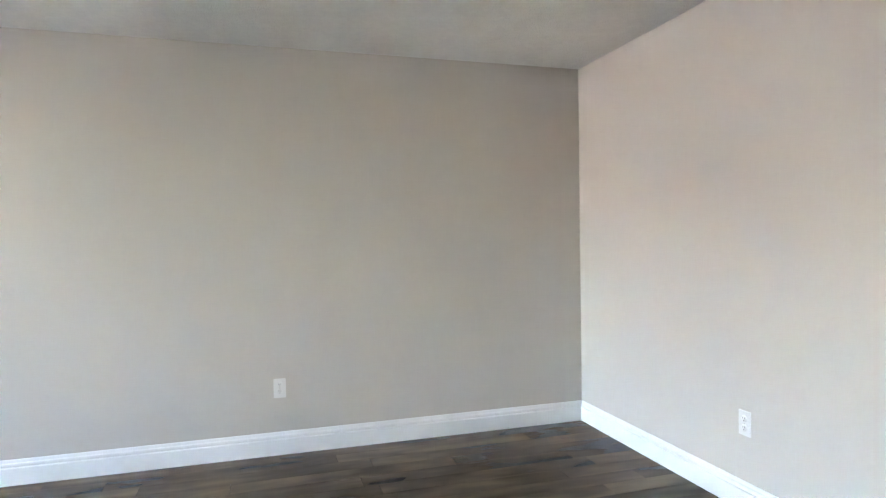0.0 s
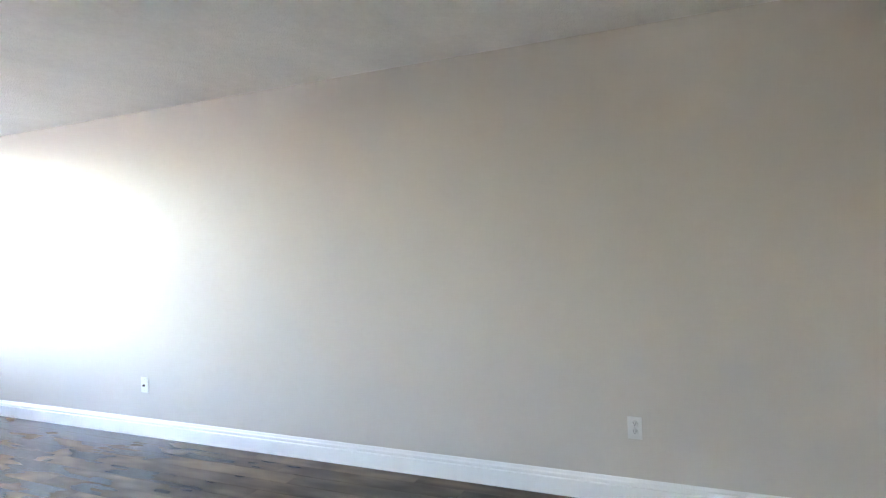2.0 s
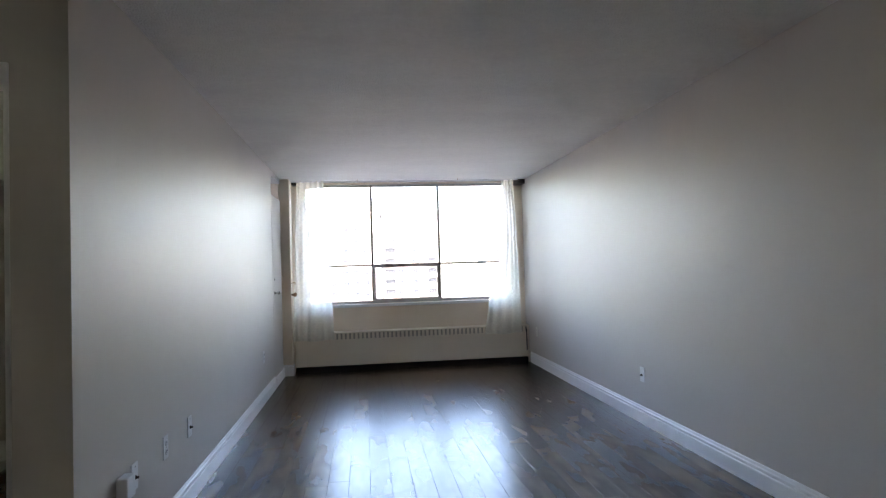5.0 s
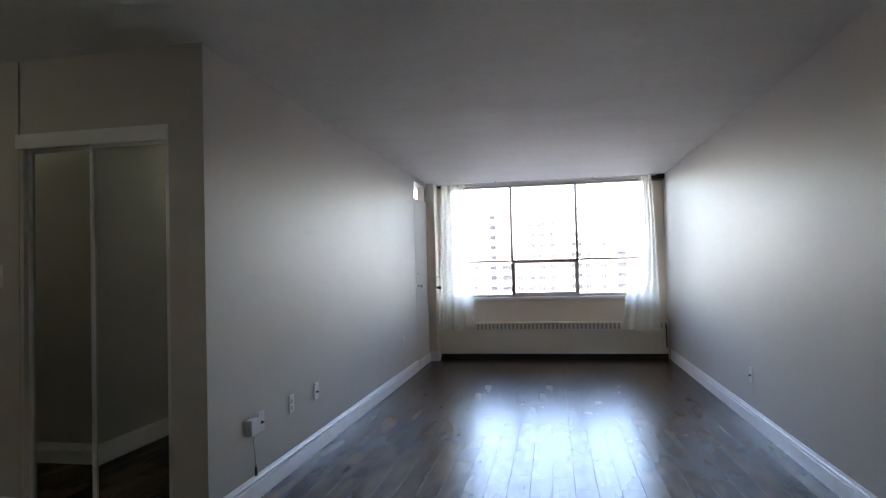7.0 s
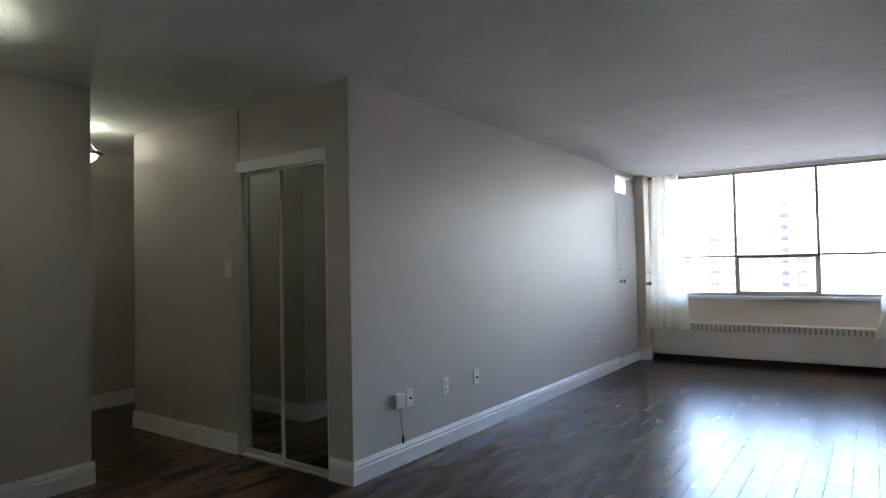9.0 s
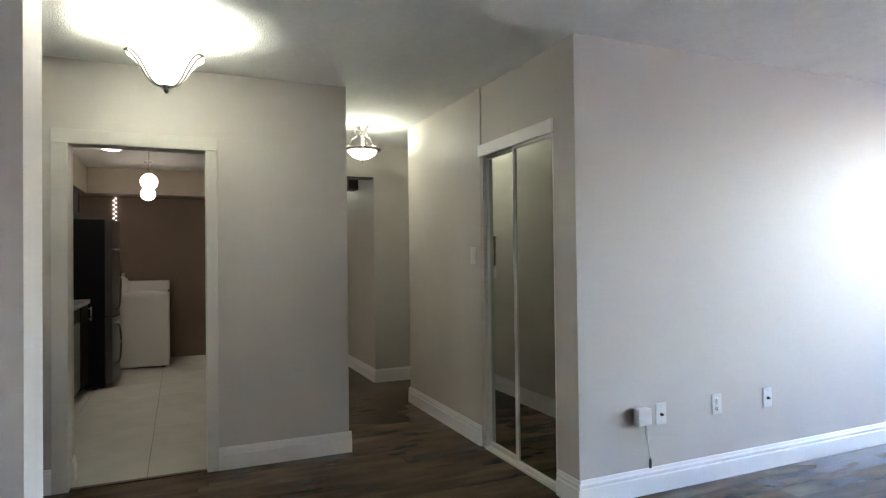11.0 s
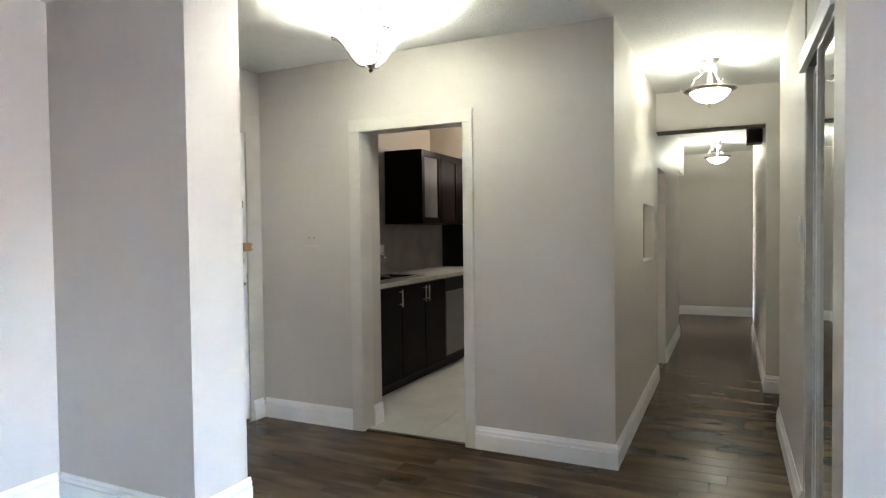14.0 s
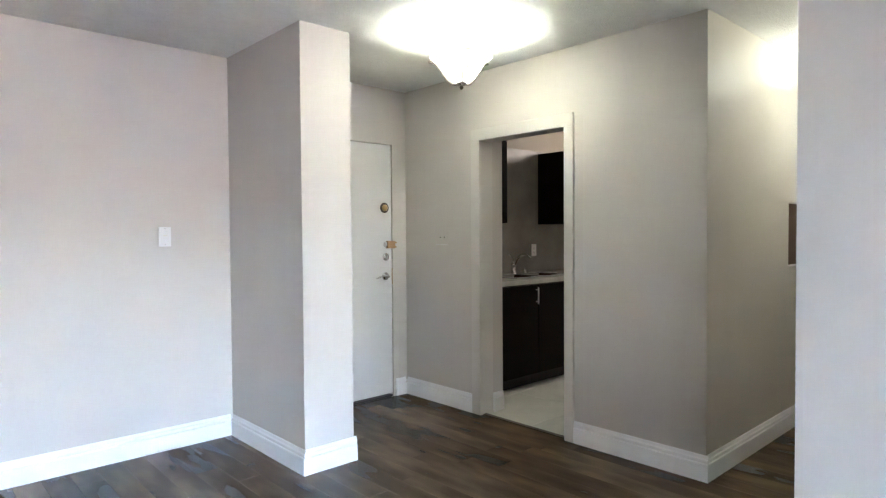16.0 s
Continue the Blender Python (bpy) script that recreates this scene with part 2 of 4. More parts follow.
def lathe(bm, profile, steps=40, center=(0, 0, 0), axis="z"):
    """Turns a profile of (radius, height) round an axis through center."""
    rings = []
    for r, h in profile:
        ring = []
        for i in range(steps):
            a = 2 * math.pi * i / steps
            p = (r * math.cos(a), r * math.sin(a), h)
            if axis == "x":
                p = (h, p[0], p[1])
            elif axis == "y":
                p = (p[0], h, p[1])
            ring.append(bm.verts.new(Vector(p) + Vector(center)))
        rings.append(ring)
    for a, b in zip(rings, rings[1:]):
        for i in range(steps):
            j = (i + 1) % steps
            f = bm.faces.new((a[i], a[j], b[j], b[i]))
            f.smooth = True
    for ring in (rings[0], rings[-1]):
        if (ring[0].co - ring[steps // 2].co).length > 1e-5:
            bm.faces.new(ring)
    bmesh.ops.recalc_face_normals(bm, faces=bm.faces[:])
    return bm


def tube(bm, points, radius, sides=8, flat=1.0):
    """A round or flattened bar along a line of points."""
    pts = [Vector(p) for p in points]
    rings = []
    for i, p in enumerate(pts):
        d = (pts[min(i + 1, len(pts) - 1)] - pts[max(i - 1, 0)]).normalized()
        side = d.cross(Vector((0, 0, 1)))
        side = side.normalized() if side.length > 1e-4 else Vector((1, 0, 0))
        up = side.cross(d).normalized()
        rings.append([bm.verts.new(p + radius * (math.cos(a) * side + flat * math.sin(a) * up)) for a in (2 * math.pi * k / sides for k in range(sides))])
    for a, b in zip(rings, rings[1:]):
        for i in range(sides):
            j = (i + 1) % sides
            bm.faces.new((a[i], a[j], b[j], b[i])).smooth = True
    bm.faces.new(rings[0])
    bm.faces.new(rings[-1])
    bmesh.ops.recalc_face_normals(bm, faces=bm.faces[:])
    return bm


def spline(points, n=8):
    """A smooth line through points."""
    pts = [Vector(p) for p in points]
    out = []
    for i in range(len(pts) - 1):
        p0, p1, p2, p3 = pts[max(i - 1, 0)], pts[i], pts[i + 1], pts[min(i + 2, len(pts) - 1)]
        for k in range(n):
            t = k / n
            out.append(0.5 * ((2 * p1) + (p2 - p0) * t + (2 * p0 - 5 * p1 + 4 * p2 - p3) * t * t + (3 * p1 - p0 - 3 * p2 + p3) * t ** 3))
    out.append(pts[-1])
    return out


def finish(name, bm, material):
    me = bpy.data.meshes.new(name)
    bm.to_mesh(me)
    bm.free()
    me.materials.append(material)
    return me


def part(name, bm, material, parent, label=""):
    ob = new(name, finish(name, bm, material))
    ob.parent = parent
    return tagged(ob, label) if label else ob


def thing(name, m, label, category, group=""):
    ob = new(name)
    ob.empty_display_size = 0.1
    ob.matrix_world = m
    return tagged(ob, label, category, group)


def structure(name, bm, material, label, category):
    return tagged(new(name, finish(name, bm, material)), label, category, kind="structure")


# ---- the large structure ----
H = 2.44
XR, YB, YW = 3.175, -3.29, 5.80
XK, XH = -1.39, -8.0

bm = bmesh.new()
box(bm, XR, XR + 0.14, YB - 0.14, 6.06, -0.1, H)
structure("wall_east", bm, WALL, "long smooth greige painted living room wall", "wall")

bm = bmesh.new()
box(bm, -0.38, XR, YB - 0.14, YB, -0.1, H)
box(bm, -1.95, -1.252, YB - 0.14, YB, -0.1, H)
box(bm, -1.252, -0.38, YB - 0.14, YB, 2.006, H)
structure("wall_south", bm, WALL, "greige painted back wall around the entry door", "wall")

bm = bmesh.new()
box(bm, -0.235, 0.08, YB, -2.365, -0.1, H)
structure("wall_stub", bm, WALL, "short greige wall pier beside the entry", "wall")

bm = bmesh.new()
box(bm, XK - 0.12, XK, -1.715, -0.84, -0.1, H)
box(bm, XK - 0.12, XK, -2.452, -1.715, 1.965, H)
box(bm, XK - 0.23, XK, YB, -2.452, -0.1, H)
structure("wall_kitchen", bm, WALL, "greige painted wall with the kitchen doorway", "wall")

NX0, NX1, NZ0, NZ1 = -3.27, -2.60, 1.07, 1.49
DX0, DX1, DZ = -4.25, -3.57, 1.84
bm = bmesh.new()
box(bm, NX1, XK - 0.12, -0.915, -0.84, -0.1, H)
box(bm, NX0, NX1, -0.915, -0.84, -0.1, NZ0)
box(bm, NX0, NX1, -0.915, -0.84, NZ1, H)
box(bm, DX1, NX0, -0.915, -0.84, -0.1, H)
box(bm, DX0, DX1, -0.915, -0.84, DZ, H)
box(bm, -6.0, DX0, -0.915, -0.84, -0.1, H)
box(bm, -6.9, -6.0, -0.915, -0.84, 2.03, H)
box(bm, XH, -6.9, -1.10, -0.98, -0.1, H)
structure("wall_hall_south", bm, WALL, "greige hallway wall with a pass-through and a doorway", "wall")

bm = bmesh.new()
box(bm, -2.50, -1.085, 0.012, 0.12, -0.1, 2.044)
box(bm, -2.50, -1.088, 0.012, 0.12, 2.044, H)
structure("wall_hall_closet", bm, WALL, "greige hallway wall beside the mirrored closet", "wall")

bm = bmesh.new()
box(bm, -1.085, -0.195, 0.018, 0.12, 2.045, H)
structure("wall_closet_header", bm, WALL, "recessed greige panel above the mirrored closet", "wall")

bm = bmesh.new()
box(bm, -0.195, -0.12, 0.0, 0.12, -0.1, H)
structure("wall_closet_front", bm, WALL, "narrow greige wall end beside the mirrored closet", "wall")

bm = bmesh.new()
box(bm, -1.20, -0.12, 0.66, 0.74, -0.1, H)
box(bm, -1.20, -1.10, 0.12, 0.66, -0.1, H)
structure("wall_closet_back", bm, WALL, "plain closet walls behind the mirror doors", "wall")

bm = bmesh.new()
box(bm, -0.12, 0.0, 0.0, 4.655, -0.1, H)
box(bm, -0.12, 0.0, 4.655, 5.37, 2.375, H)
structure("wall_west", bm, WALL, "long smooth greige living room wall", "wall")

bm = bmesh.new()
box(bm, -0.12, -0.022, 5.37, 6.06, -0.1, H)
structure("wall_recess", bm, WINDOW_WALL, "recessed beige wall strip beside the side door", "wall")

bm = bmesh.new()
box(bm, -0.022, 0.105, 5.43, 5.64, 0.0, H, 0.006)
structure("wall_pier", bm, WINDOW_WALL, "narrow beige boxed pier in the window corner", "wall")

WX0, WX1, WZ0, WZ1 = 0.22, 2.99, 0.835, 2.425
bm = bmesh.new()
box(bm, -0.022, WX0, YW, 6.06, -0.1, H)
box(bm, WX1, XR, YW, 6.06, -0.1, H)
box(bm, WX0, WX1, YW, 6.06, -0.1, WZ0)
box(bm, WX0, WX1, YW, 6.06, WZ1, H)
structure("wall_window", bm, WINDOW_WALL, "beige painted wall around the wide window", "wall")

bm = bmesh.new()
box(bm, -6.4, -3.45, -0.02, 0.10, -0.1, H)
box(bm, -3.55, -3.45, 0.10, 0.95, -0.1, H)
structure("wall_hall_north", bm, WALL, "greige hallway wall turning into a side recess", "wall")

bm = bmesh.new()
box(bm, -3.55, -2.40, 0.95, 1.07, -0.1, H)
box(bm, -2.50, -2.40, 0.12, 0.95, -0.1, H)
structure("wall_hall_recess", bm, WALL, "plain greige back of the hallway recess", "wall")

bm = bmesh.new()
box(bm, XH - 0.12, XH, -3.2, 1.5, -0.1, H)
structure("wall_hall_end", bm, WALL, "greige wall closing the hallway", "wall")

bm = bmesh.new()
box(bm, XH, -6.4, 1.4, 1.5, -0.1, H)
box(bm, -6.5, -6.4, 0.10, 1.4, -0.1, H)
structure("wall_hall_bay", bm, WALL, "plain greige walls beyond the hallway corner", "wall")

bm = bmesh.new()
box(bm, -3.58, -3.45, -0.84, -0.02, 2.125, H)
structure("beam", bm, WALL, "dropped greige beam across the hallway", "beam")
bm = bmesh.new()
box(bm, -3.58, -3.446, -0.836, -0.022, 2.108, 2.1235, 0.002)
structure("beam_strip", bm, HEADERWOOD, "dark brown strip under the hallway beam", "trim")

# unseen closed box, added outside the entry door to stop sun leaking in
bm = bmesh.new()
box(bm, -1.95, 0.5, -4.7, -4.6, -0.1, H)
box(bm, -1.95, -1.85, -4.6, YB - 0.14, -0.1, H)
box(bm, 0.4, 0.5, -4.6, YB - 0.14, -0.1, H)
box(bm, -1.95, 0.5, -4.7, YB - 0.14, H, H + 0.1)
box(bm, -1.95, 0.5, -4.7, YB - 0.14, -0.2, -0.1)
structure("entry_sun_block", bm, WALL, "unseen closed box added outside the entry door to block sun", "wall")

# kitchen shell
bm = bmesh.new()
box(bm, -6.25, -1.95, -3.42, YB, -0.1, H)
structure("wall_kitchen_south", bm, KITCHEN_WALL, "warm beige kitchen wall above the cabinets", "wall")
bm = bmesh.new()
box(bm, -6.37, -6.25, -3.42, -0.915, -0.1, H)
structure("wall_kitchen_end", bm, BROWN_WALL, "dark brown painted kitchen end wall", "wall")
bm = bmesh.new()
box(bm, -6.25, -5.9, YB, -0.915, 2.12, H)
structure("kitchen_soffit", bm, KITCHEN_WALL, "beige dropped soffit over the kitchen end", "beam")
bm = bmesh.new()
box(bm, -6.25, -4.10, YB, -2.90, 2.11, H)
structure("cabinet_soffit", bm, KITCHEN_WALL, "beige bulkhead above the kitchen cabinets", "beam")
bm = bmesh.new()
box(bm, -6.24, -1.622, YB, YB + 0.008, 0.9, 2.108)
structure("backsplash", bm, SPLASH, "mottled grey stone backsplash over the worktop", "backsplash")

# bedroom beyond the hallway, with its own daylight
bm = bmesh.new()
box(bm, XH, -7.65, -3.2, -3.08, -0.1, 0.8)
box(bm, XH, -7.65, -3.2, -3.08, 2.2, H)
box(bm, -7.65, -6.37, -3.2, -3.08, -0.1, H)
# unseen slab above the opening outside, added to hold direct sun off it
box(bm, XH, -6.37, -4.9, -3.2, 2.26, 2.40)
structure("wall_bedroom", bm, WALL, "plain bedroom wall with a window opening and an added sun shield", "wall")

# store room behind the flush door, lit by its own opening
bm = bmesh.new()
box(bm, -1.5, -0.12, 4.0, 4.1, -0.1, H)
box(bm, -1.6, -1.5, 4.0, 6.06, -0.1, H)
box(bm, -1.5, -1.2, 5.94, 6.06, -0.1, H)
box(bm, -1.2, -0.12, 5.94, 6.06, -0.1, 1.75)
structure("wall_store", bm, WHITE, "plain white walls of the small side room", "wall")

bm = bmesh.new()
box(bm, XH - 0.12, XR + 0.14, -3.43, 6.06, H, H + 0.16)
structure("ceiling", bm, CEILING, "white ceiling with a stippled texture", "ceiling")

bm = bmesh.new()
box(bm, XH, XR, -3.43, 6.06, -0.12, -0.009)
FLOOR = structure("floor", bm, SUBFLOOR, "dark brown hand-scraped plank floor with a satin gloss", "floor")

bm = bmesh.new()
box(bm, -6.25, XK - 0.05, YB, -0.915, -0.009, -0.004)
KFLOOR = structure("kitchen_floor", bm, TILE_GROUT, "pale square porcelain tiles with dark joints", "floor")

# ground and the far blocks
bm = bmesh.new()
bmesh.ops.create_grid(bm, x_segments=2, y_segments=2, size=3000, matrix=Matrix.Translation((0, 0, -26)))
structure("ground", bm, GRASS, "far grey-green ground below the window", "ground")


def baseboard(x0, y0, x1, y1, nx, ny, name="baseboard"):
    """A moulded board along a wall from one point to the other; (nx, ny) points into the room."""
    prof = [(0, 0), (0.016, 0), (0.016, 0.088), (0.0145, 0.093), (0.0095, 0.095), (0.0095, 0.101), (0.0135, 0.105), (0.0135, 0.115), (0.0085, 0.121), (0.0065, 0.131), (0.004, 0.137), (0, 0.137)]
    bm = bmesh.new()
    ends = []
    for x, y in ((x0, y0), (x1, y1)):
        ends.append([bm.verts.new((x + nx * a, y + ny * a, z)) for a, z in prof])
    n = len(prof)
    for i in range(n):
        bm.faces.new((ends[0][i], ends[0][(i + 1) % n], ends[1][(i + 1) % n], ends[1][i]))
    bm.faces.new(ends[0])
    bm.faces.new(ends[1])
    bmesh.ops.recalc_face_normals(bm, faces=bm.faces[:])
    structure(name, bm, WHITE, "white moulded baseboard with a stepped top", "baseboard")


B = 0.016
baseboard(XR, YB, XR, 5.56, -1, 0)
baseboard(0.08 + B, YB, XR - B, YB, 0, 1)
baseboard(0.08, YB + B, 0.08, -2.365 + B, 1, 0)
baseboard(-0.235 - B, -2.365, 0.08, -2.365, 0, 1)
baseboard(-0.235, YB, -0.235, -2.365, -1, 0)
baseboard(XK, -3.29 + B, XK, -2.528, 1, 0)
baseboard(XK + B, YB, -1.275, YB, 0, 1)
baseboard(XK, -1.655, XK, -0.84 + B, 1, 0)
baseboard(XK, -0.84, DX1 + 0.02, -0.84, 0, 1)
baseboard(DX0 - 0.02, -0.84, -6.0, -0.84, 0, 1)
baseboard(XH, -0.98, -6.9, -0.98, 0, 1)
baseboard(XH, -0.98 + B, XH, 1.4, 1, 0)
baseboard(-2.50 - B, 0.012, -1.115, 0.012, 0, -1)
baseboard(-2.50, 0.012, -2.50, 0.95, -1, 0)
baseboard(-3.45, -0.02, -3.45, 0.95, 1, 0)
baseboard(-6.4, -0.02, -3.45 + B, -0.02, 0, -1)
baseboard(-0.190, 0.0, 0.0 + B, 0.0, 0, -1)
baseboard(0.0, 0.0, 0.0, 4.655, 1, 0)
baseboard(-0.02, 5.43, 0.105 + B, 5.43, 0, -1)
baseboard(0.105, 5.43, 0.105, 5.56, 1, 0)
baseboard(XK - 0.119, -2.452, XK - 0.23, -2.452, 0, 1)

# ---- lamps ----
def bulb(x, y, z, watts, radius=0.05, color=LAMP_COLOR):
    ob = new("lamp_bulb", bpy.data.lights.new("lamp_bulb", "POINT"))
    ob.data.energy, ob.data.shadow_soft_size, ob.data.color = watts, radius, color
    ob.location = (x, y, z)
    return ob


def bowl_lamp(x, y):
    """Semi-flush bowl: nickel canopy and stem, flared white glass, bent straps, a finial."""
    t = thing("ceiling_lamp", pose(x, y, H, rz=20), "white flared glass bowl ceiling lamp with bent metal straps, switched on", "ceiling lamp")
    part("canopy", lathe(bmesh.new(), [(0, 0), (0.070, 0), (0.070, -0.006), (0.060, -0.012), (0.052, -0.014), (0.045, -0.022), (0.030, -0.026), (0.012, -0.034), (0, -0.034)]), NICKEL, t, "round stepped nickel ceiling plate")
    part("stem", lathe(bmesh.new(), [(0, -0.03), (0.006, -0.03), (0.006, -0.285), (0, -0.285)], 12), NICKEL, t)
    bowl = [(0.020, -0.300), (0.055, -0.292), (0.090, -0.268), (0.118, -0.232), (0.145, -0.195), (0.178, -0.165), (0.205, -0.150), (0.200, -0.146), (0.172, -0.160), (0.138, -0.192), (0.110, -0.228), (0.084, -0.262), (0.050, -0.286), (0.020, -0.294)]
    part("bowl", lathe(bmesh.new(), bowl, 56), LAMPGLASS, t, "white frosted glass bowl")
    part("collar", lathe(bmesh.new(), [(0, -0.290), (0.034, -0.290), (0.036, -0.300), (0.030, -0.310), (0.018, -0.314), (0, -0.314)], 24), NICKEL, t)
    part("finial", lathe(bmesh.new(), [(0, -0.312), (0.009, -0.314), (0.014, -0.323), (0.009, -0.332), (0, -0.336)], 20), PEWTER, t)
    for k in range(3):
        a = 2 * math.pi / 3 * k + radians(36.5)
        bmx = bmesh.new()
        for s in (-0.35, 0.35):
            line = spline([(r * math.cos(a) - s * w * math.sin(a), r * math.sin(a) + s * w * math.cos(a), z) for r, w, z in ((0.030, 0.01, -0.303), (0.066, 0.022, -0.297), (0.105, 0.035, -0.266), (0.135, 0.045, -0.224), (0.168, 0.054, -0.184), (0.200, 0.058, -0.160), (0.222, 0.058, -0.158))], 6)
            tube(bmx, line, 0.005, 6)
        tube(bmx, [((0.222) * math.cos(a) - s * math.sin(a), 0.222 * math.sin(a) + s * math.cos(a), -0.158) for s in (-0.021, -0.007, 0.007, 0.021)], 0.006, 6)
        part("strap", bmx, PEWTER, t)
    return t


def scroll_lamp(x, y):
    """Semi-flush hall lamp: canopy, scrolled arms, pierced ring with an alabaster bowl, a finial."""
    t = thing("hall_ceiling_lamp", pose(x, y, H, rz=25), "scrolled nickel hall ceiling lamp with a lit alabaster bowl", "ceiling lamp", "hallway ceiling lamps")
    part("canopy", lathe(bmesh.new(), [(0, 0), (0.066, 0), (0.064, -0.008), (0.050, -0.016), (0.040, -0.020), (0.034, -0.030), (0.016, -0.036), (0, -0.036)]), NICKEL, t)
    part("stem", lathe(bmesh.new(), [(0, -0.03), (0.010, -0.03), (0.008, -0.05), (0.014, -0.058), (0.020, -0.075), (0.012, -0.095), (0.017, -0.12), (0.020, -0.15), (0.011, -0.175), (0.010, -0.21), (0, -0.21)], 20), NICKEL, t)
    part("ring", lathe(bmesh.new(), [(0.128, -0.206), (0.150, -0.199), (0.163, -0.201), (0.166, -0.208), (0.152, -0.216), (0.132, -0.222), (0.126, -0.214), (0.128, -0.206)], 56), PEWTER, t, "pierced dark nickel ring")
    part("bowl", lathe(bmesh.new(), [(0.004, -0.292), (0.040, -0.287), (0.080, -0.270), (0.112, -0.244), (0.128, -0.214), (0.122, -0.214), (0.107, -0.240), (0.077, -0.264), (0.038, -0.280), (0.004, -0.285)], 48), HALLGLASS, t, "white alabaster glass bowl")
    part("finial", lathe(bmesh.new(), [(0, -0.286), (0.012, -0.288), (0.015, -0.296), (0.008, -0.303), (0.011, -0.312), (0.006, -0.322), (0, -0.330)], 20), NICKEL, t)
    for k in range(3):
        a = 2 * math.pi / 3 * k
        line = spline([(r * math.cos(a), r * math.sin(a), z) for r, z in ((0.016, -0.055), (0.045, -0.038), (0.068, -0.052), (0.062, -0.074), (0.050, -0.085), (0.070, -0.108), (0.098, -0.118), (0.100, -0.140), (0.122, -0.168), (0.152, -0.196), (0.178, -0.200), (0.188, -0.180), (0.180, -0.172))], 6)
        part("arm", tube(bmesh.new(), line, 0.0042, 7), NICKEL, t)
        line = spline([(r * math.cos(a), r * math.sin(a), z) for r, z in ((0.015, -0.06), (0.030, -0.075), (0.042, -0.066), (0.036, -0.052))], 5)
        part("scroll", tube(bmesh.new(), line, 0.0035, 6), NICKEL, t)
    return t


bowl_lamp(-0.69, -1.925).scale = (0.86, 0.86, 0.975)
bulb(-0.69, -1.925, H - 0.225, DINING_WATTS, 0.03)
scroll_lamp(-2.53, -0.40)
bulb(-2.47, -0.40, H - 0.19, HALL_WATTS, 0.025)
scroll_lamp(-6.70, -0.42)
bulb(-6.64, -0.42, H - 0.19, 1.5 * HALL_WATTS, 0.025)


def dome_lamp(x, y):
    t = thing("kitchen_dome_lamp", pose(x, y, H), "flush white glass dome lamp on the kitchen ceiling, switched on", "ceiling lamp")
    part("base", lathe(bmesh.new(), [(0, 0), (0.15, 0), (0.155, -0.02), (0.14, -0.03), (0, -0.03)], 40), NICKEL, t)
    part("dome", lathe(bmesh.new(), [(0.14, -0.028), (0.137, -0.05), (0.115, -0.085), (0.075, -0.108), (0.03, -0.118), (0.002, -0.119)], 40), KITCHENGLASS, t, "lit white glass dome")


def globe_lamp(x, y):
    t = thing("pendant_lamp", pose(x, y, H), "white glass globe pendant lamp hanging in the kitchen", "pendant lamp", "kitchen globe pendants")
    part("canopy", lathe(bmesh.new(), [(0, 0), (0.05, 0), (0.045, -0.02), (0.01, -0.026), (0, -0.026)], 24), NICKEL, t)
    part("cord", lathe(bmesh.new(), [(0, -0.02), (0.003, -0.02), (0.003, -0.31), (0, -0.31)], 8), BRONZE, t)
    part("globe", lathe(bmesh.new(), [(0.022, -0.30)] + [(0.08 * math.sin(a), -0.38 + 0.08 * math.cos(a)) for a in (0.35 + 2.75 * k / 14 for k in range(15))], 32), KITCHENGLASS, t, "lit opal globe")


dome_lamp(-3.85, -2.45)
bulb(-3.85, -2.45, H - 0.19, KITCHEN_WATTS, 0.09, (1.0, 0.93, 0.78))
globe_lamp(-4.0, -2.14)
globe_lamp(-5.2, -2.2)


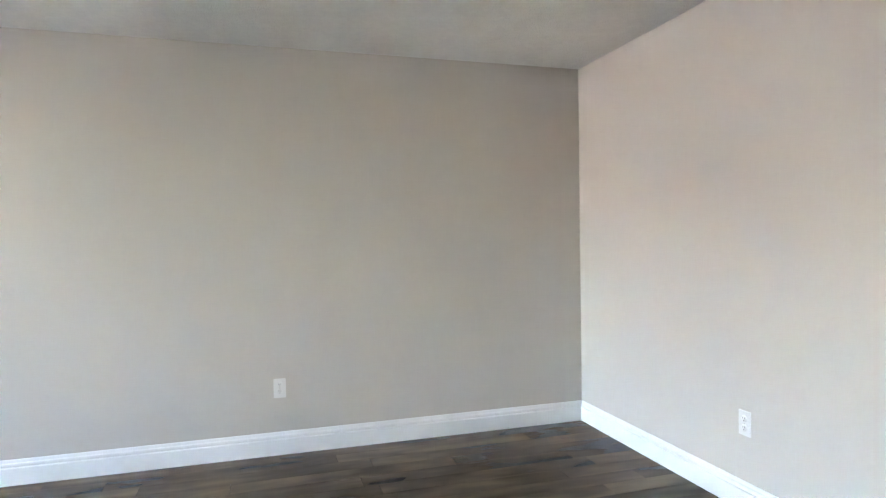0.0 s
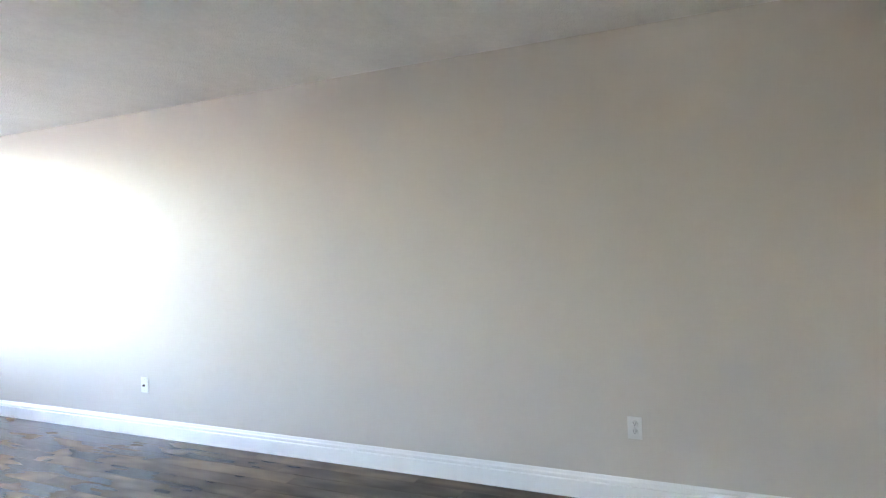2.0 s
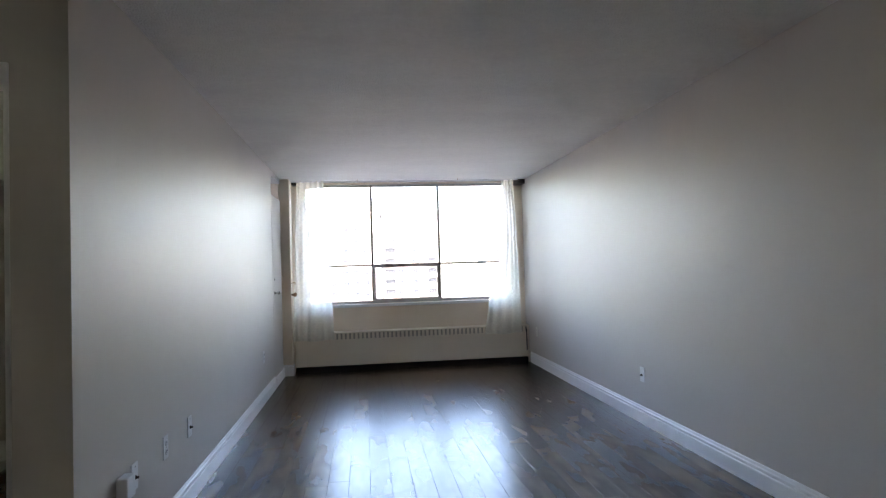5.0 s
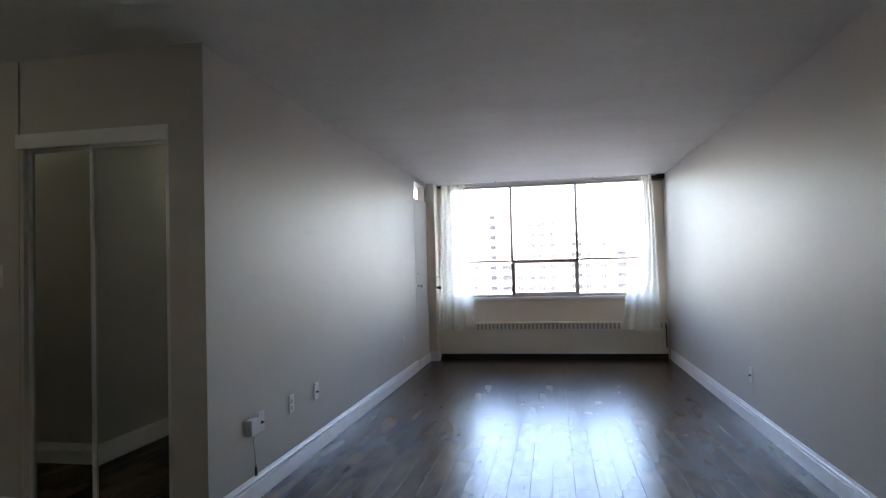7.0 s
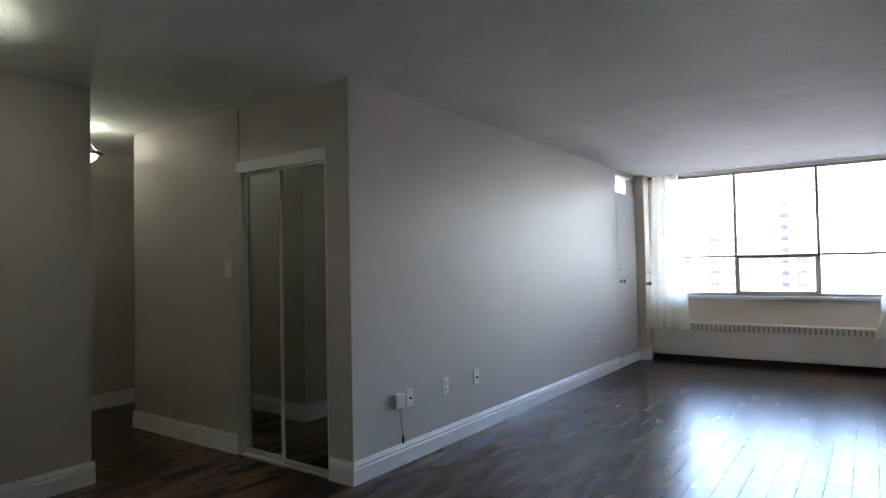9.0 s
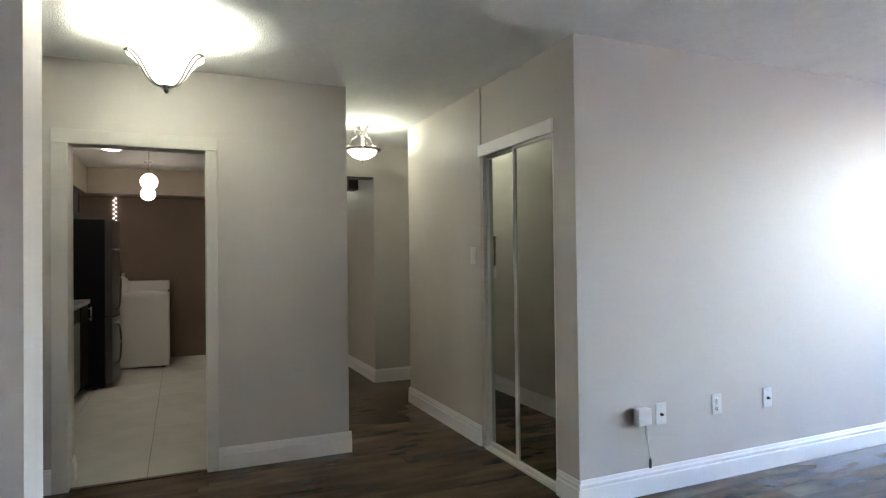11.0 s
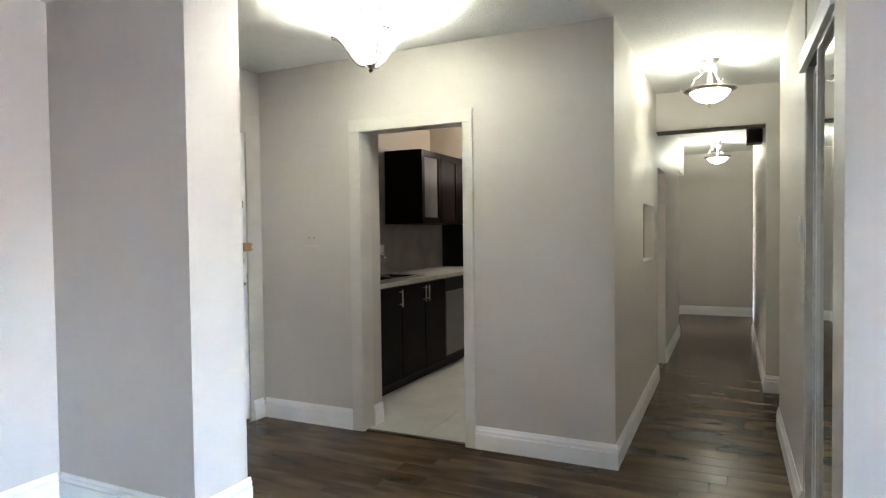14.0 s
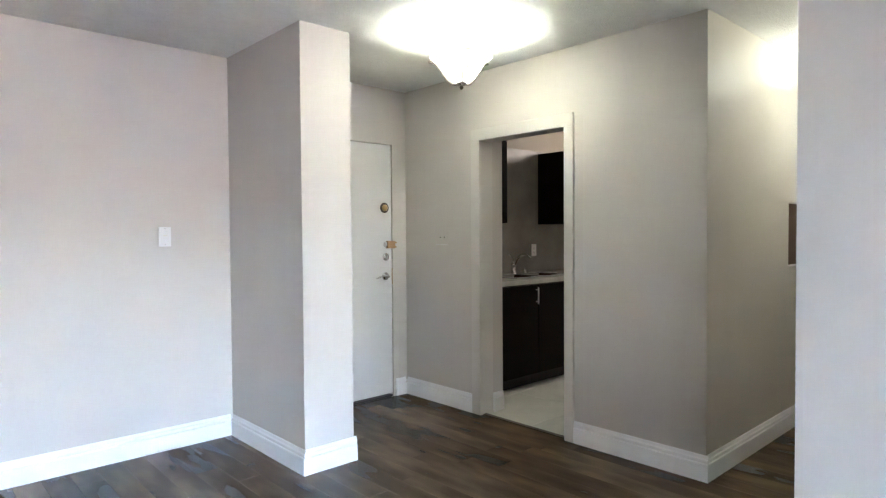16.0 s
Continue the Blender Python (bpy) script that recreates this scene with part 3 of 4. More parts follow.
# ---- window, heater and curtains ----
def window():
    t = tagged(thing("window_1", pose(0, 0, 0), "wide six-pane window in a grey metal frame", "window"), kind="structure")
    y0, y1 = 5.885, 5.945
    f = 0.04
    bm = bmesh.new()
    box(bm, WX0, WX0 + f, y0, y1, WZ0, WZ1, 0.004)
    box(bm, WX1 - f, WX1, y0, y1, WZ0, WZ1, 0.004)
    box(bm, WX0 + f, WX1 - f, y0, y1, WZ1 - 0.035, WZ1, 0.004)
    box(bm, WX0 + f, WX1 - f, y0, y1, WZ0, WZ0 + 0.035, 0.004)
    part("window_frame", bm, WINFRAME, t)
    xs = (WX0 + f, 1.122, 2.028, WX1 - f)
    mid = 1.341
    for x in xs[1:3]:
        part("mullion", cube_mesh(x - 0.017, x + 0.017, y0 + 0.004, y1, WZ0 + 0.035, WZ1 - 0.035, bevel=0.004), WINFRAME, t)
    for a, b in zip(xs, xs[1:]):
        a2, b2 = a + (0.017 if a != xs[0] else 0), b - (0.017 if b != xs[3] else 0)
        part("rail", cube_mesh(a2, b2, y0 + 0.006, y1 - 0.004, mid - 0.014, mid + 0.014, bevel=0.003), WINFRAME, t)
        for z0, z1 in ((WZ0 + 0.035, mid - 0.014), (mid + 0.014, WZ1 - 0.035)):
            p = part("pane", cube_mesh(a2, b2, 5.914, 5.918, z0, z1), PANE, t)
            p.visible_shadow = False
    bm = bmesh.new()
    a, b, z0, z1 = xs[1] + 0.017, xs[2] - 0.017, WZ0 + 0.035, mid - 0.014
    s = 0.024
    box(bm, a, a + s, y0 - 0.012, y0 + 0.02, z0, z1, 0.004)
    box(bm, b - s, b, y0 - 0.012, y0 + 0.02, z0, z1, 0.004)
    box(bm, a + s, b - s, y0 - 0.012, y0 + 0.02, z0, z0 + s, 0.004)
    box(bm, a + s, b - s, y0 - 0.012, y0 + 0.02, z1 - s, z1, 0.004)
    part("sash", bm, WINFRAME, t, "hinged grey lower sash")
    part("window_sill", cube_mesh(WX0 - 0.02, WX1 + 0.02, YW - 0.035, 5.885, WZ0 - 0.04, WZ0 - 0.002, bevel=0.006), WHITE, t, "white painted sill board")


window()


def heater():
    t = thing("baseboard_heater", pose(0, 5.58, 0), "long beige enamelled convector cover under the window", "heater")
    x0, x1 = 0.125, 3.155
    part("front_panel", cube_mesh(x0, x1, 0.0, 0.012, 0.075, 0.405, bevel=0.003), HEATER, t)
    part("top_panel", cube_mesh(x0, x1, 0.0, 0.215, 0.478, 0.492, bevel=0.004), HEATER, t)
    part("end_panel", cube_mesh(x0, x0 + 0.012, 0.013, 0.215, 0.095, 0.477, bevel=0.002), HEATER, t)
    part("end_panel", cube_mesh(x1 - 0.012, x1, 0.013, 0.215, 0.0, 0.477, bevel=0.002), HEATER, t)
    # backing coloured dark to give the slots their shade
    part("back_plate", cube_mesh(x0 + 0.013, x1 - 0.013, 0.022, 0.03, 0.40, 0.476), GRILLE, t, "casing behind the slots, shade put into its colour")
    # black board painted in for the dark of the open toe gap
    part("toe_gap_shade", cube_mesh(x0, x1 - 0.013, 0.03, 0.045, 0.0, 0.094), DARKHOLE, t, "black strip standing for the shade in the toe gap")
    bar = finish("slat", cube_mesh(-0.0155, 0.0155, 0.001, 0.008, 0.404, 0.479, bevel=0.0015), HEATER)
    n = 56
    for i in range(n + 1):
        s = new("slat", bar)
        s.location = (x0 + 0.012 + (x1 - x0 - 0.024) * i / n, 0, 0)
        s.parent = t
    part("valve", tube(bmesh.new(), [(3.12, -0.012, 0.16), (3.12, -0.012, 0.42), (3.12, 0.01, 0.45)], 0.007, 8), DARKWOOD, t, "dark supply pipe at the end")


heater()


def curtain(edges, folds, rings, label):
    """A hanging sheer: edges are rows of (height, inner x, outer x), from the hem up."""
    t = thing("curtain", pose(0, 5.53, 0), label, "curtain", "sheer window curtains")
    bm = bmesh.new()
    nu, nv = 150, 44
    z0, z1 = edges[0][0], edges[-1][0]

    def at(u, z):
        for (za, a0, a1), (zb, b0, b1) in zip(edges, edges[1:]):
            if z <= zb + 1e-6:
                k = (z - za) / (zb - za)
                k = k * k * (3 - 2 * k)
                lo, hi = a0 + (b0 - a0) * k, a1 + (b1 - a1) * k
                return lo + (hi - lo) * u

    grid = []
    for j in range(nv + 1):
        z = z0 + (z1 - z0) * j / nv
        row = []
        for i in range(nu + 1):
            u = i / nu
            fall = (z - z0) / (z1 - z0)
            wob = 0.35 * math.sin(7 * u + 2.2 * fall) + 0.25 * math.sin(17 * u - 1.4 * fall)
            y = 0.012 * math.sin(2 * math.pi * folds * u + wob) * (0.75 + 0.35 * math.sin(5 * u + 3 * fall))
            hem = 0.010 * math.sin(9 * u) * (1 - fall)
            row.append(bm.verts.new((at(u, z), y, z + hem)))
        grid.append(row)
    for a, b in zip(grid, grid[1:]):
        for i in range(nu):
            bm.faces.new((a[i], a[i + 1], b[i + 1], b[i])).smooth = True
    part("cloth", bm, SHEER, t)
    bm = bmesh.new()
    low = [(at(i / nu, z0), grid_y, z0) for i, grid_y in ((i, 0.012 * math.sin(2 * math.pi * folds * i / nu + 0.35 * math.sin(7 * i / nu) + 0.25 * math.sin(17 * i / nu)) * (0.75 + 0.35 * math.sin(5 * i / nu))) for i in range(0, nu + 1, 2))]
    tube(bm, [(x, y, z + 0.010 * math.sin(9 * k / (len(low) - 1)) + 0.004) for k, (x, y, z) in enumerate(low)], 0.004, 5)
    part("hem", bm, CIRCLECLOTH, t, "stitched white hem")
    for x, z, r in rings:
        bm = bmesh.new()
        tube(bm, [(x + 0.8 * r * math.cos(a), -0.030, z + r * math.sin(a)) for a in (2 * math.pi * k / 20 for k in range(21))], 0.007, 5)
        part("ring_applique", bm, CIRCLECLOTH, t, "sewn white ring")
    return t


curtain([(0.405, 0.10, 0.615), (0.85, 0.125, 0.60), (1.6, 0.15, 0.555), (2.425, 0.185, 0.525)], 5, [(0.33, 2.28, 0.05), (0.33, 2.12, 0.055), (0.345, 1.93, 0.06), (0.36, 1.74, 0.06), (0.33, 1.56, 0.05)], "white sheer curtain with a column of sewn rings")
curtain([(0.39, 2.555, 3.045), (0.80, 2.61, 3.04), (1.15, 2.765, 3.03), (1.7, 2.825, 3.02), (2.425, 2.835, 2.995)], 4, [], "white sheer curtain gathered at the window edge")

t = thing("curtain_rod", pose(0, 5.53, 2.43), "thin white curtain rod under the ceiling, dark blocks for the shaded corners", "curtain rod")
part("rod", tube(bmesh.new(), [(0.12, 0, -0.012), (1.5, 0, -0.012), (3.06, 0, -0.012)], 0.007, 8), WHITE, t)
# added dark blocks stand in for the shadowed recess at the ceiling corners
part("recess_shade_block", cube_mesh(2.985, 3.172, 0.06, 0.268, -0.055, 0.008, bevel=0.004), DARKWOOD, t, "dark block standing for the shaded ceiling recess")
part("recess_shade_block", cube_mesh(0.108, 0.215, 0.115, 0.268, -0.03, 0.008, bevel=0.004), DARKWOOD, t, "dark block standing for the shaded ceiling recess")
for x in (0.95, 2.25):
    part("hook", tube(bmesh.new(), spline([(x, 0, -0.012), (x, -0.012, -0.004), (x, -0.01, 0.009)], 4), 0.003, 6), BRASS, t)

t = thing("curtain_tieback", pose(0.105, 5.465, 1.0, rz=90), "small brass hook and wooden knob on the pier beside the curtain", "curtain hook")
part("hook", tube(bmesh.new(), spline([(-0.03, 0, 0.14), (-0.01, -0.03, 0.15), (0.02, -0.045, 0.145), (0.03, -0.04, 0.12)], 5), 0.004, 6), BRASS, t)
part("knob", lathe(bmesh.new(), [(0, 0), (0.016, 0), (0.014, -0.02), (0.026, -0.035), (0.028, -0.05), (0.018, -0.062), (0, -0.064)], 20, (0, 0, 0), "y"), WOODBLOCK, t, "turned wooden knob")


# ---- doors ----
def lever(parent, m, metal):
    """A lever handle on a round rose; m places it with the wall's outward side along +y."""
    bm = lathe(bmesh.new(), [(0, 0), (0.032, 0), (0.032, 0.006), (0.026, 0.011), (0.012, 0.013), (0.010, 0.045), (0, 0.045)], 28, (0, 0, 0), "y")
    bm.transform(m)
    rose = part("rose", bm, metal, parent)
    bm = tube(bmesh.new(), spline([(0, 0.043, 0), (0.02, 0.05, 0.002), (0.06, 0.05, 0.006), (0.10, 0.046, -0.004), (0.118, 0.044, -0.010)], 5), 0.0085, 10, 0.75)
    bm.transform(m)
    part("lever", bm, metal, rose)


def entry_door():
    t = tagged(thing("door_1", pose(-1.25, YB, 0), "closed white flush entry door with brass and chrome locks", "door"), kind="structure")
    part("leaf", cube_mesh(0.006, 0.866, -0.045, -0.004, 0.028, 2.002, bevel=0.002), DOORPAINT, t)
    # black strip gives the gap below the leaf its shadow
    part("threshold", cube_mesh(0.0, 0.87, -0.12, -0.006, 0.0, 0.012, bevel=0.002), DARKHOLE, t, "black strip standing for the shade under the door")
    part("door_viewer", lathe(bmesh.new(), [(0, 0.002), (0.040, 0.002), (0.041, -0.0), (0.041, 0.006), (0.034, 0.010), (0.030, 0.008), (0, 0.008)], 32, (0.074, -0.006, 1.507), "y"), BRONZE, t, "dark bronze viewer plate")
    part("viewer_cover", lathe(bmesh.new(), [(0, 0.0), (0.026, 0.0), (0.026, 0.006), (0.018, 0.014), (0.006, 0.017), (0, 0.017)], 28, (0.074, 0.002, 1.507), "y"), BRASS, t, "domed brass cover")
    lock = part("rim_lock", cube_mesh(-0.012, 0.062, -0.004, 0.026, 1.186, 1.246, bevel=0.006), WOODBLOCK, t, "brass-brown rim lock case")
    part("thumb_turn", lathe(bmesh.new(), [(0, 0.026), (0.024, 0.026), (0.022, 0.034), (0.008, 0.036), (0, 0.036)], 24, (0.068, -0.022, 1.216), "y"), NICKEL, lock)
    part("bolt", cube_mesh(-0.030, -0.012, 0.000, 0.018, 1.192, 1.204, bevel=0.002), BRASS, lock)
    part("bolt", cube_mesh(-0.030, -0.012, 0.000, 0.018, 1.226, 1.238, bevel=0.002), BRASS, lock)
    d = part("deadbolt", lathe(bmesh.new(), [(0, 0), (0.030, 0), (0.030, 0.006), (0.022, 0.012), (0.014, 0.013), (0, 0.013)], 32, (0.064, -0.004, 1.118), "y"), CHROME, t, "round chrome deadbolt")
    part("turn_piece", cube_mesh(0.058, 0.070, 0.009, 0.024, 1.103, 1.133, bevel=0.003), CHROME, d)
    lever(t, pose(0.07, -0.004, 0.966), CHROME)
    part("latch_plate", cube_mesh(0.0005, 0.0052, -0.03, -0.001, 0.90, 1.03, bevel=0.0004), BRASS, t)


entry_door()


def flush_door():
    t = tagged(thing("door_2", pose(0, 4.655, 0), "closed flush side door painted like the wall", "door"), kind="structure")
    part("leaf", cube_mesh(-0.042, 0.0015, 0.0008, 0.712, 0.006, 2.160, bevel=0.003), WALL, t)
    part("door_baseboard", cube_mesh(0.0045, 0.019, 0.01, 0.704, 0.004, 0.118, bevel=0.004), WHITE, t, "white board along the foot")
    m = pose(0.004, 0.083, 1.055, 0, 0, -90)
    bm = lathe(bmesh.new(), [(0, 0), (0.020, 0), (0.020, 0.004), (0.008, 0.010), (0.008, 0.03), (0.021, 0.038), (0.024, 0.05), (0.014, 0.06), (0, 0.061)], 24, (0, 0, 0), "y")
    bm.transform(m)
    part("knob", bm, CHROME, t, "small chrome knob")
    bm = lathe(bmesh.new(), [(0, 0), (0.011, 0), (0.011, 0.005), (0, 0.006)], 16, (0, 0, 0), "y")
    bm.transform(pose(0.004, 0.083, 1.205, 0, 0, -90))
    part("keyhole", bm, BRONZE, t)
    for z in (0.28, 1.18, 1.98):
        part("hinge", tube(bmesh.new(), [(0.006, 0.712, z - 0.05), (0.006, 0.712, z), (0.006, 0.712, z + 0.05)], 0.006, 8), WINDOW_WALL, t)


flush_door()


def kitchen_frame():
    t = tagged(thing("door_frame", pose(XK, 0, 0), "cream painted casing around the open kitchen doorway", "door frame"), kind="structure")
    a, b, top = -2.446, -1.722, 1.955
    part("casing", cube_mesh(0.0, 0.018, -2.528, a, 0, top, bevel=0.004), FRAMEPAINT, t)
    part("casing", cube_mesh(0.0, 0.018, b, -1.655, 0, top, bevel=0.004), FRAMEPAINT, t)
    part("head_casing", cube_mesh(0.0, 0.018, -2.528, -1.655, top, 2.037, bevel=0.004), FRAMEPAINT, t)
    part("jamb", cube_mesh(-0.118, 0.0, -2.4515, a, 0, top), FRAMEPAINT, t)
    part("jamb", cube_mesh(-0.118, 0.0, b, -1.7155, 0, top), FRAMEPAINT, t)
    part("head_jamb", cube_mesh(-0.118, 0.0, -2.4515, -1.7155, top, 1.9645), FRAMEPAINT, t)
    part("threshold_strip", cube_mesh(-0.045, -0.012, a, b, -0.002, 0.006, bevel=0.002), BRONZE, t, "thin dark threshold strip")


kitchen_frame()


def closet():
    t = thing("mirror_closet_doors", pose(0, 0, 0), "two sliding mirror closet doors in slim aluminium frames", "closet doors")
    part("fascia", cube_mesh(-1.083, -0.196, -0.012, 0.012, 1.964, 2.041, bevel=0.003), WHITE, t, "white fascia over the track")
    part("top_track", cube_mesh(-1.08, -0.198, 0.013, 0.10, 1.985, 2.0, bevel=0.001), DARKWOOD, t)
    part("bottom_track", cube_mesh(-1.059, -0.198, 0.002, 0.105, 0.0, 0.016, bevel=0.002), ALU, t)
    part("jamb", cube_mesh(-1.0835, -1.060, 0.014, 0.118, 0.0, 1.985, bevel=0.002), FRAMEPAINT, t)
    for x0, x1, y in ((-0.652, -0.200, 0.006), (-1.058, -0.612, 0.040)):
        d = part("door", cube_mesh(x0 + 0.014, x1 - 0.014, y + 0.012, y + 0.016, 0.034, 1.952), MIRROR, t, "silvered mirror panel")
        for a, b in ((x0, x0 + 0.018), (x1 - 0.018, x1)):
            part("stile", cube_mesh(a, b, y, y + 0.026, 0.018, 1.970, bevel=0.003), ALU, d)
        for a, b in ((0.018, 0.046), (1.946, 1.970)):
            part("rail", cube_mesh(x0 + 0.018, x1 - 0.018, y + 0.001, y + 0.025, a, b, bevel=0.002), ALU, d)


closet()


# ---- wall plates ----
def duplex(m, label, material=PLASTIC):
    t = thing("wall_outlet", m, label, "outlet", "wall outlets")
    part("plate", cube_mesh(-0.036, 0.036, 0, 0.006, -0.058, 0.058, bevel=0.0025), material, t)
    for s in (-0.021, 0.021):
        face = part("socket", lathe(bmesh.new(), [(0, 0), (0.0165, 0), (0.0165, 0.0078), (0.0155, 0.009), (0, 0.009)], 24, (0, 0, s), "y"), material, t)
        for x in (-0.006, 0.006):
            part("slot", cube_mesh(x - 0.0012, x + 0.0012, 0.0085, 0.0098, s + 0.000, s + 0.009), DARKHOLE, face)
        part("ground_hole", lathe(bmesh.new(), [(0, 0.0085), (0.0026, 0.0085), (0.0026, 0.0098), (0, 0.0098)], 10, (0, 0, s - 0.007), "y"), DARKHOLE, face)
    part("screw", lathe(bmesh.new(), [(0, 0.006), (0.003, 0.006), (0.0026, 0.0075), (0, 0.0075)], 10, (0, 0, 0), "y"), NICKEL, t)
    return t


def jack_plate(m, label):
    t = thing("wall_jack", m, label, "wall jack", "cable jacks")
    part("plate", cube_mesh(-0.036, 0.036, 0, 0.007, -0.058, 0.058, bevel=0.0025), PLASTIC, t)
    part("jack", lathe(bmesh.new(), [(0, 0), (0.009, 0), (0.009, 0.011), (0.0055, 0.012), (0.0055, 0.022), (0.002, 0.023), (0, 0.018)], 16, (0, 0, -0.004), "y"), BRONZE, t, "dark threaded coaxial jack")
    for z in (-0.042, 0.042):
        part("screw", lathe(bmesh.new(), [(0, 0.006), (0.003, 0.006), (0.0026, 0.0082), (0, 0.0082)], 10, (0, 0, z), "y"), NICKEL, t)


def toggle(m, label, wide=0.036):
    t = thing("light_switch", m, label, "light switch", "light switches")
    part("plate", cube_mesh(-wide, wide, 0, 0.006, -0.059, 0.059, bevel=0.0025), PLASTIC, t)
    part("rocker", cube_mesh(-0.017, 0.017, 0.004, 0.009, -0.034, 0.034, bevel=0.002), PLASTIC, t)
    part("slider", cube_mesh(-0.012, 0.012, 0.008, 0.013, 0.002, 0.010, bevel=0.001), ALMOND, t)
    for z in (-0.048, 0.048):
        part("screw", lathe(bmesh.new(), [(0, 0.005), (0.003, 0.005), (0.0026, 0.0072), (0, 0.0072)], 10, (0, 0, z), "y"), NICKEL, t)


duplex(pose(XR, -1.251, 0.400, rz=90), "white duplex outlet low on the long greige wall")
jack_plate(pose(XR, 2.311, 0.390, rz=90), "white wall jack plate low on the long wall")
duplex(pose(XR, 5.27, 0.425, rz=90), "almond duplex outlet beside the heater", ALMOND)
duplex(pose(1.684, YB, 0.408), "white duplex outlet low on the back wall")
duplex(pose(0, 0.956, 0.426, rz=-90), "white duplex outlet between two cable jacks")
jack_plate(pose(0, 1.370, 0.424, rz=-90), "white coaxial jack plate low on the wall")
jack_plate(pose(0, 0.540, 0.420, rz=-90), "white coaxial jack plate beside a white adapter")
duplex(pose(0, 3.935, 0.450, rz=-90), "small painted outlet low on the wall")
toggle(pose(0.483, YB, 1.294), "white dimmer switch on the back wall")
toggle(pose(-1.212, 0.012, 1.296, rz=180), "white rocker switch beside the mirror closet")

t = thing("blank_plate", pose(XK, -2.848, 1.255, rz=-90), "painted-over blank wall plate with two screws", "wall plate")
part("plate", cube_mesh(-0.055, 0.055, 0, 0.0045, -0.034, 0.055, bevel=0.002), WALL, t)
part("lip", cube_mesh(-0.058, 0.058, 0, 0.015, -0.041, -0.035, bevel=0.0015), WINFRAME, t)
for x in (-0.022, 0.022):
    part("screw", lathe(bmesh.new(), [(0, 0.0044), (0.005, 0.0044), (0.0045, 0.0062), (0, 0.0062)], 10, (x, 0, 0.018), "y"), BRONZE, t)

t = thing("wall_adapter", pose(0, 0.395, 0.424, rz=-90), "white square plug-in adapter with a hanging cable", "adapter")
part("case", cube_mesh(-0.044, 0.044, 0.0, 0.046, -0.045, 0.045, bevel=0.007), PLASTIC, t)
part("cable", tube(bmesh.new(), spline([(-0.016, 0.024, -0.044), (-0.022, 0.022, -0.10), (-0.040, 0.018, -0.16), (-0.050, 0.016, -0.21), (-0.056, 0.016, -0.24)], 6), 0.0028, 7), CABLE, t)
part("cable", tube(bmesh.new(), spline([(-0.028, 0.024, -0.044), (-0.040, 0.016, -0.11), (-0.046, 0.013, -0.17), (-0.058, 0.013, -0.24)], 6), 0.0022, 7), PLASTIC, t)
part("plug", lathe(bmesh.new(), [(0, -0.266), (0.006, -0.266), (0.008, -0.255), (0.007, -0.225), (0.004, -0.205), (0, -0.205)], 12, (-0.057, 0.014, -0.019)), DARKPLUG, t, "dark green plug at the cable end")

t = thing("hall_chime_box", pose(-4.13, -0.02, 2.125), "dark brown box mounted high on the hallway wall", "chime box")
part("case", cube_mesh(-0.10, 0.10, -0.125, 0.0, -0.07, 0.07, bevel=0.006), HEADERWOOD, t)
part("grille", cube_mesh(0.1, 0.104, -0.110, -0.015, -0.055, 0.055, bevel=0.001), DARKWOOD, t)


# ---- kitchen ----
def bar_handle(parent, x, y, z0, z1):
    bm = tube(bmesh.new(), [(x, y + 0.028, z0), (x, y + 0.028, (z0 + z1) / 2), (x, y + 0.028, z1)], 0.0055, 8)
    for z in (z0 + 0.02, z1 - 0.02):
        tube(bm, [(x, y, z), (x, y + 0.015, z), (x, y + 0.028, z)], 0.004, 6)
    part("handle", bm, NICKEL, parent)


def shaker(parent, x0, x1, y, z0, z1, glass=False):
    """A framed door leaf facing +y."""
    d = part("door", cube_mesh(x0 + 0.058, x1 - 0.058, y + 0.004, y + 0.010, z0 + 0.058, z1 - 0.058), FROST if glass else ESPRESSO, parent, "frosted glass panel" if glass else "")
    bm = bmesh.new()
    box(bm, x0, x0 + 0.06, y, y + 0.020, z0, z1, 0.002)
    box(bm, x1 - 0.06, x1, y, y + 0.020, z0, z1, 0.002)
    box(bm, x0 + 0.06, x1 - 0.06, y, y + 0.020, z0, z0 + 0.06, 0.002)
    box(bm, x0 + 0.06, x1 - 0.06, y, y + 0.020, z1 - 0.06, z1, 0.002)
    part("door_frame", bm, ESPRESSO, d)
    return d


FROST = varied("frosted_cabinet_glass", (0.10, 0.10, 0.098), 0.25, 0.1, 6, 60, 0.03, 0.0005)
YC = -2.72


def base_unit(x0, x1, doors, label):
    t = thing("base_cabinet", pose(0, 0, 0), label, "cabinet", "kitchen base cabinets")
    part("body", cube_mesh(x0, x1, YB + 0.01, YC, 0.10, 0.868, bevel=0.001), ESPRESSO, t)
    part("toe_kick", cube_mesh(x0, x1, YB + 0.01, YC - 0.06, 0.0, 0.099), DARKHOLE, t)
    for a, b, h in doors:
        d = part("door", cube_mesh(a + 0.002, b - 0.002, YC + 0.001, YC + 0.020, 0.106, 0.862, bevel=0.002), ESPRESSO, t)
        if h:
            bar_handle(d, h, YC + 0.02, 0.70, 0.84)
    return t


base_unit(-2.36, -1.624, [(-2.36, -1.624, -2.325)], "dark espresso base cabinet under the sink")
base_unit(-3.19, -2.362, [(-2.775, -2.362, -2.745), (-3.19, -2.777, -2.81)], "dark espresso double base cabinet with bar handles")
base_unit(-4.32, -3.825, [(-4.32, -3.825, -4.28)], "dark espresso base cabinet beside the fridge")

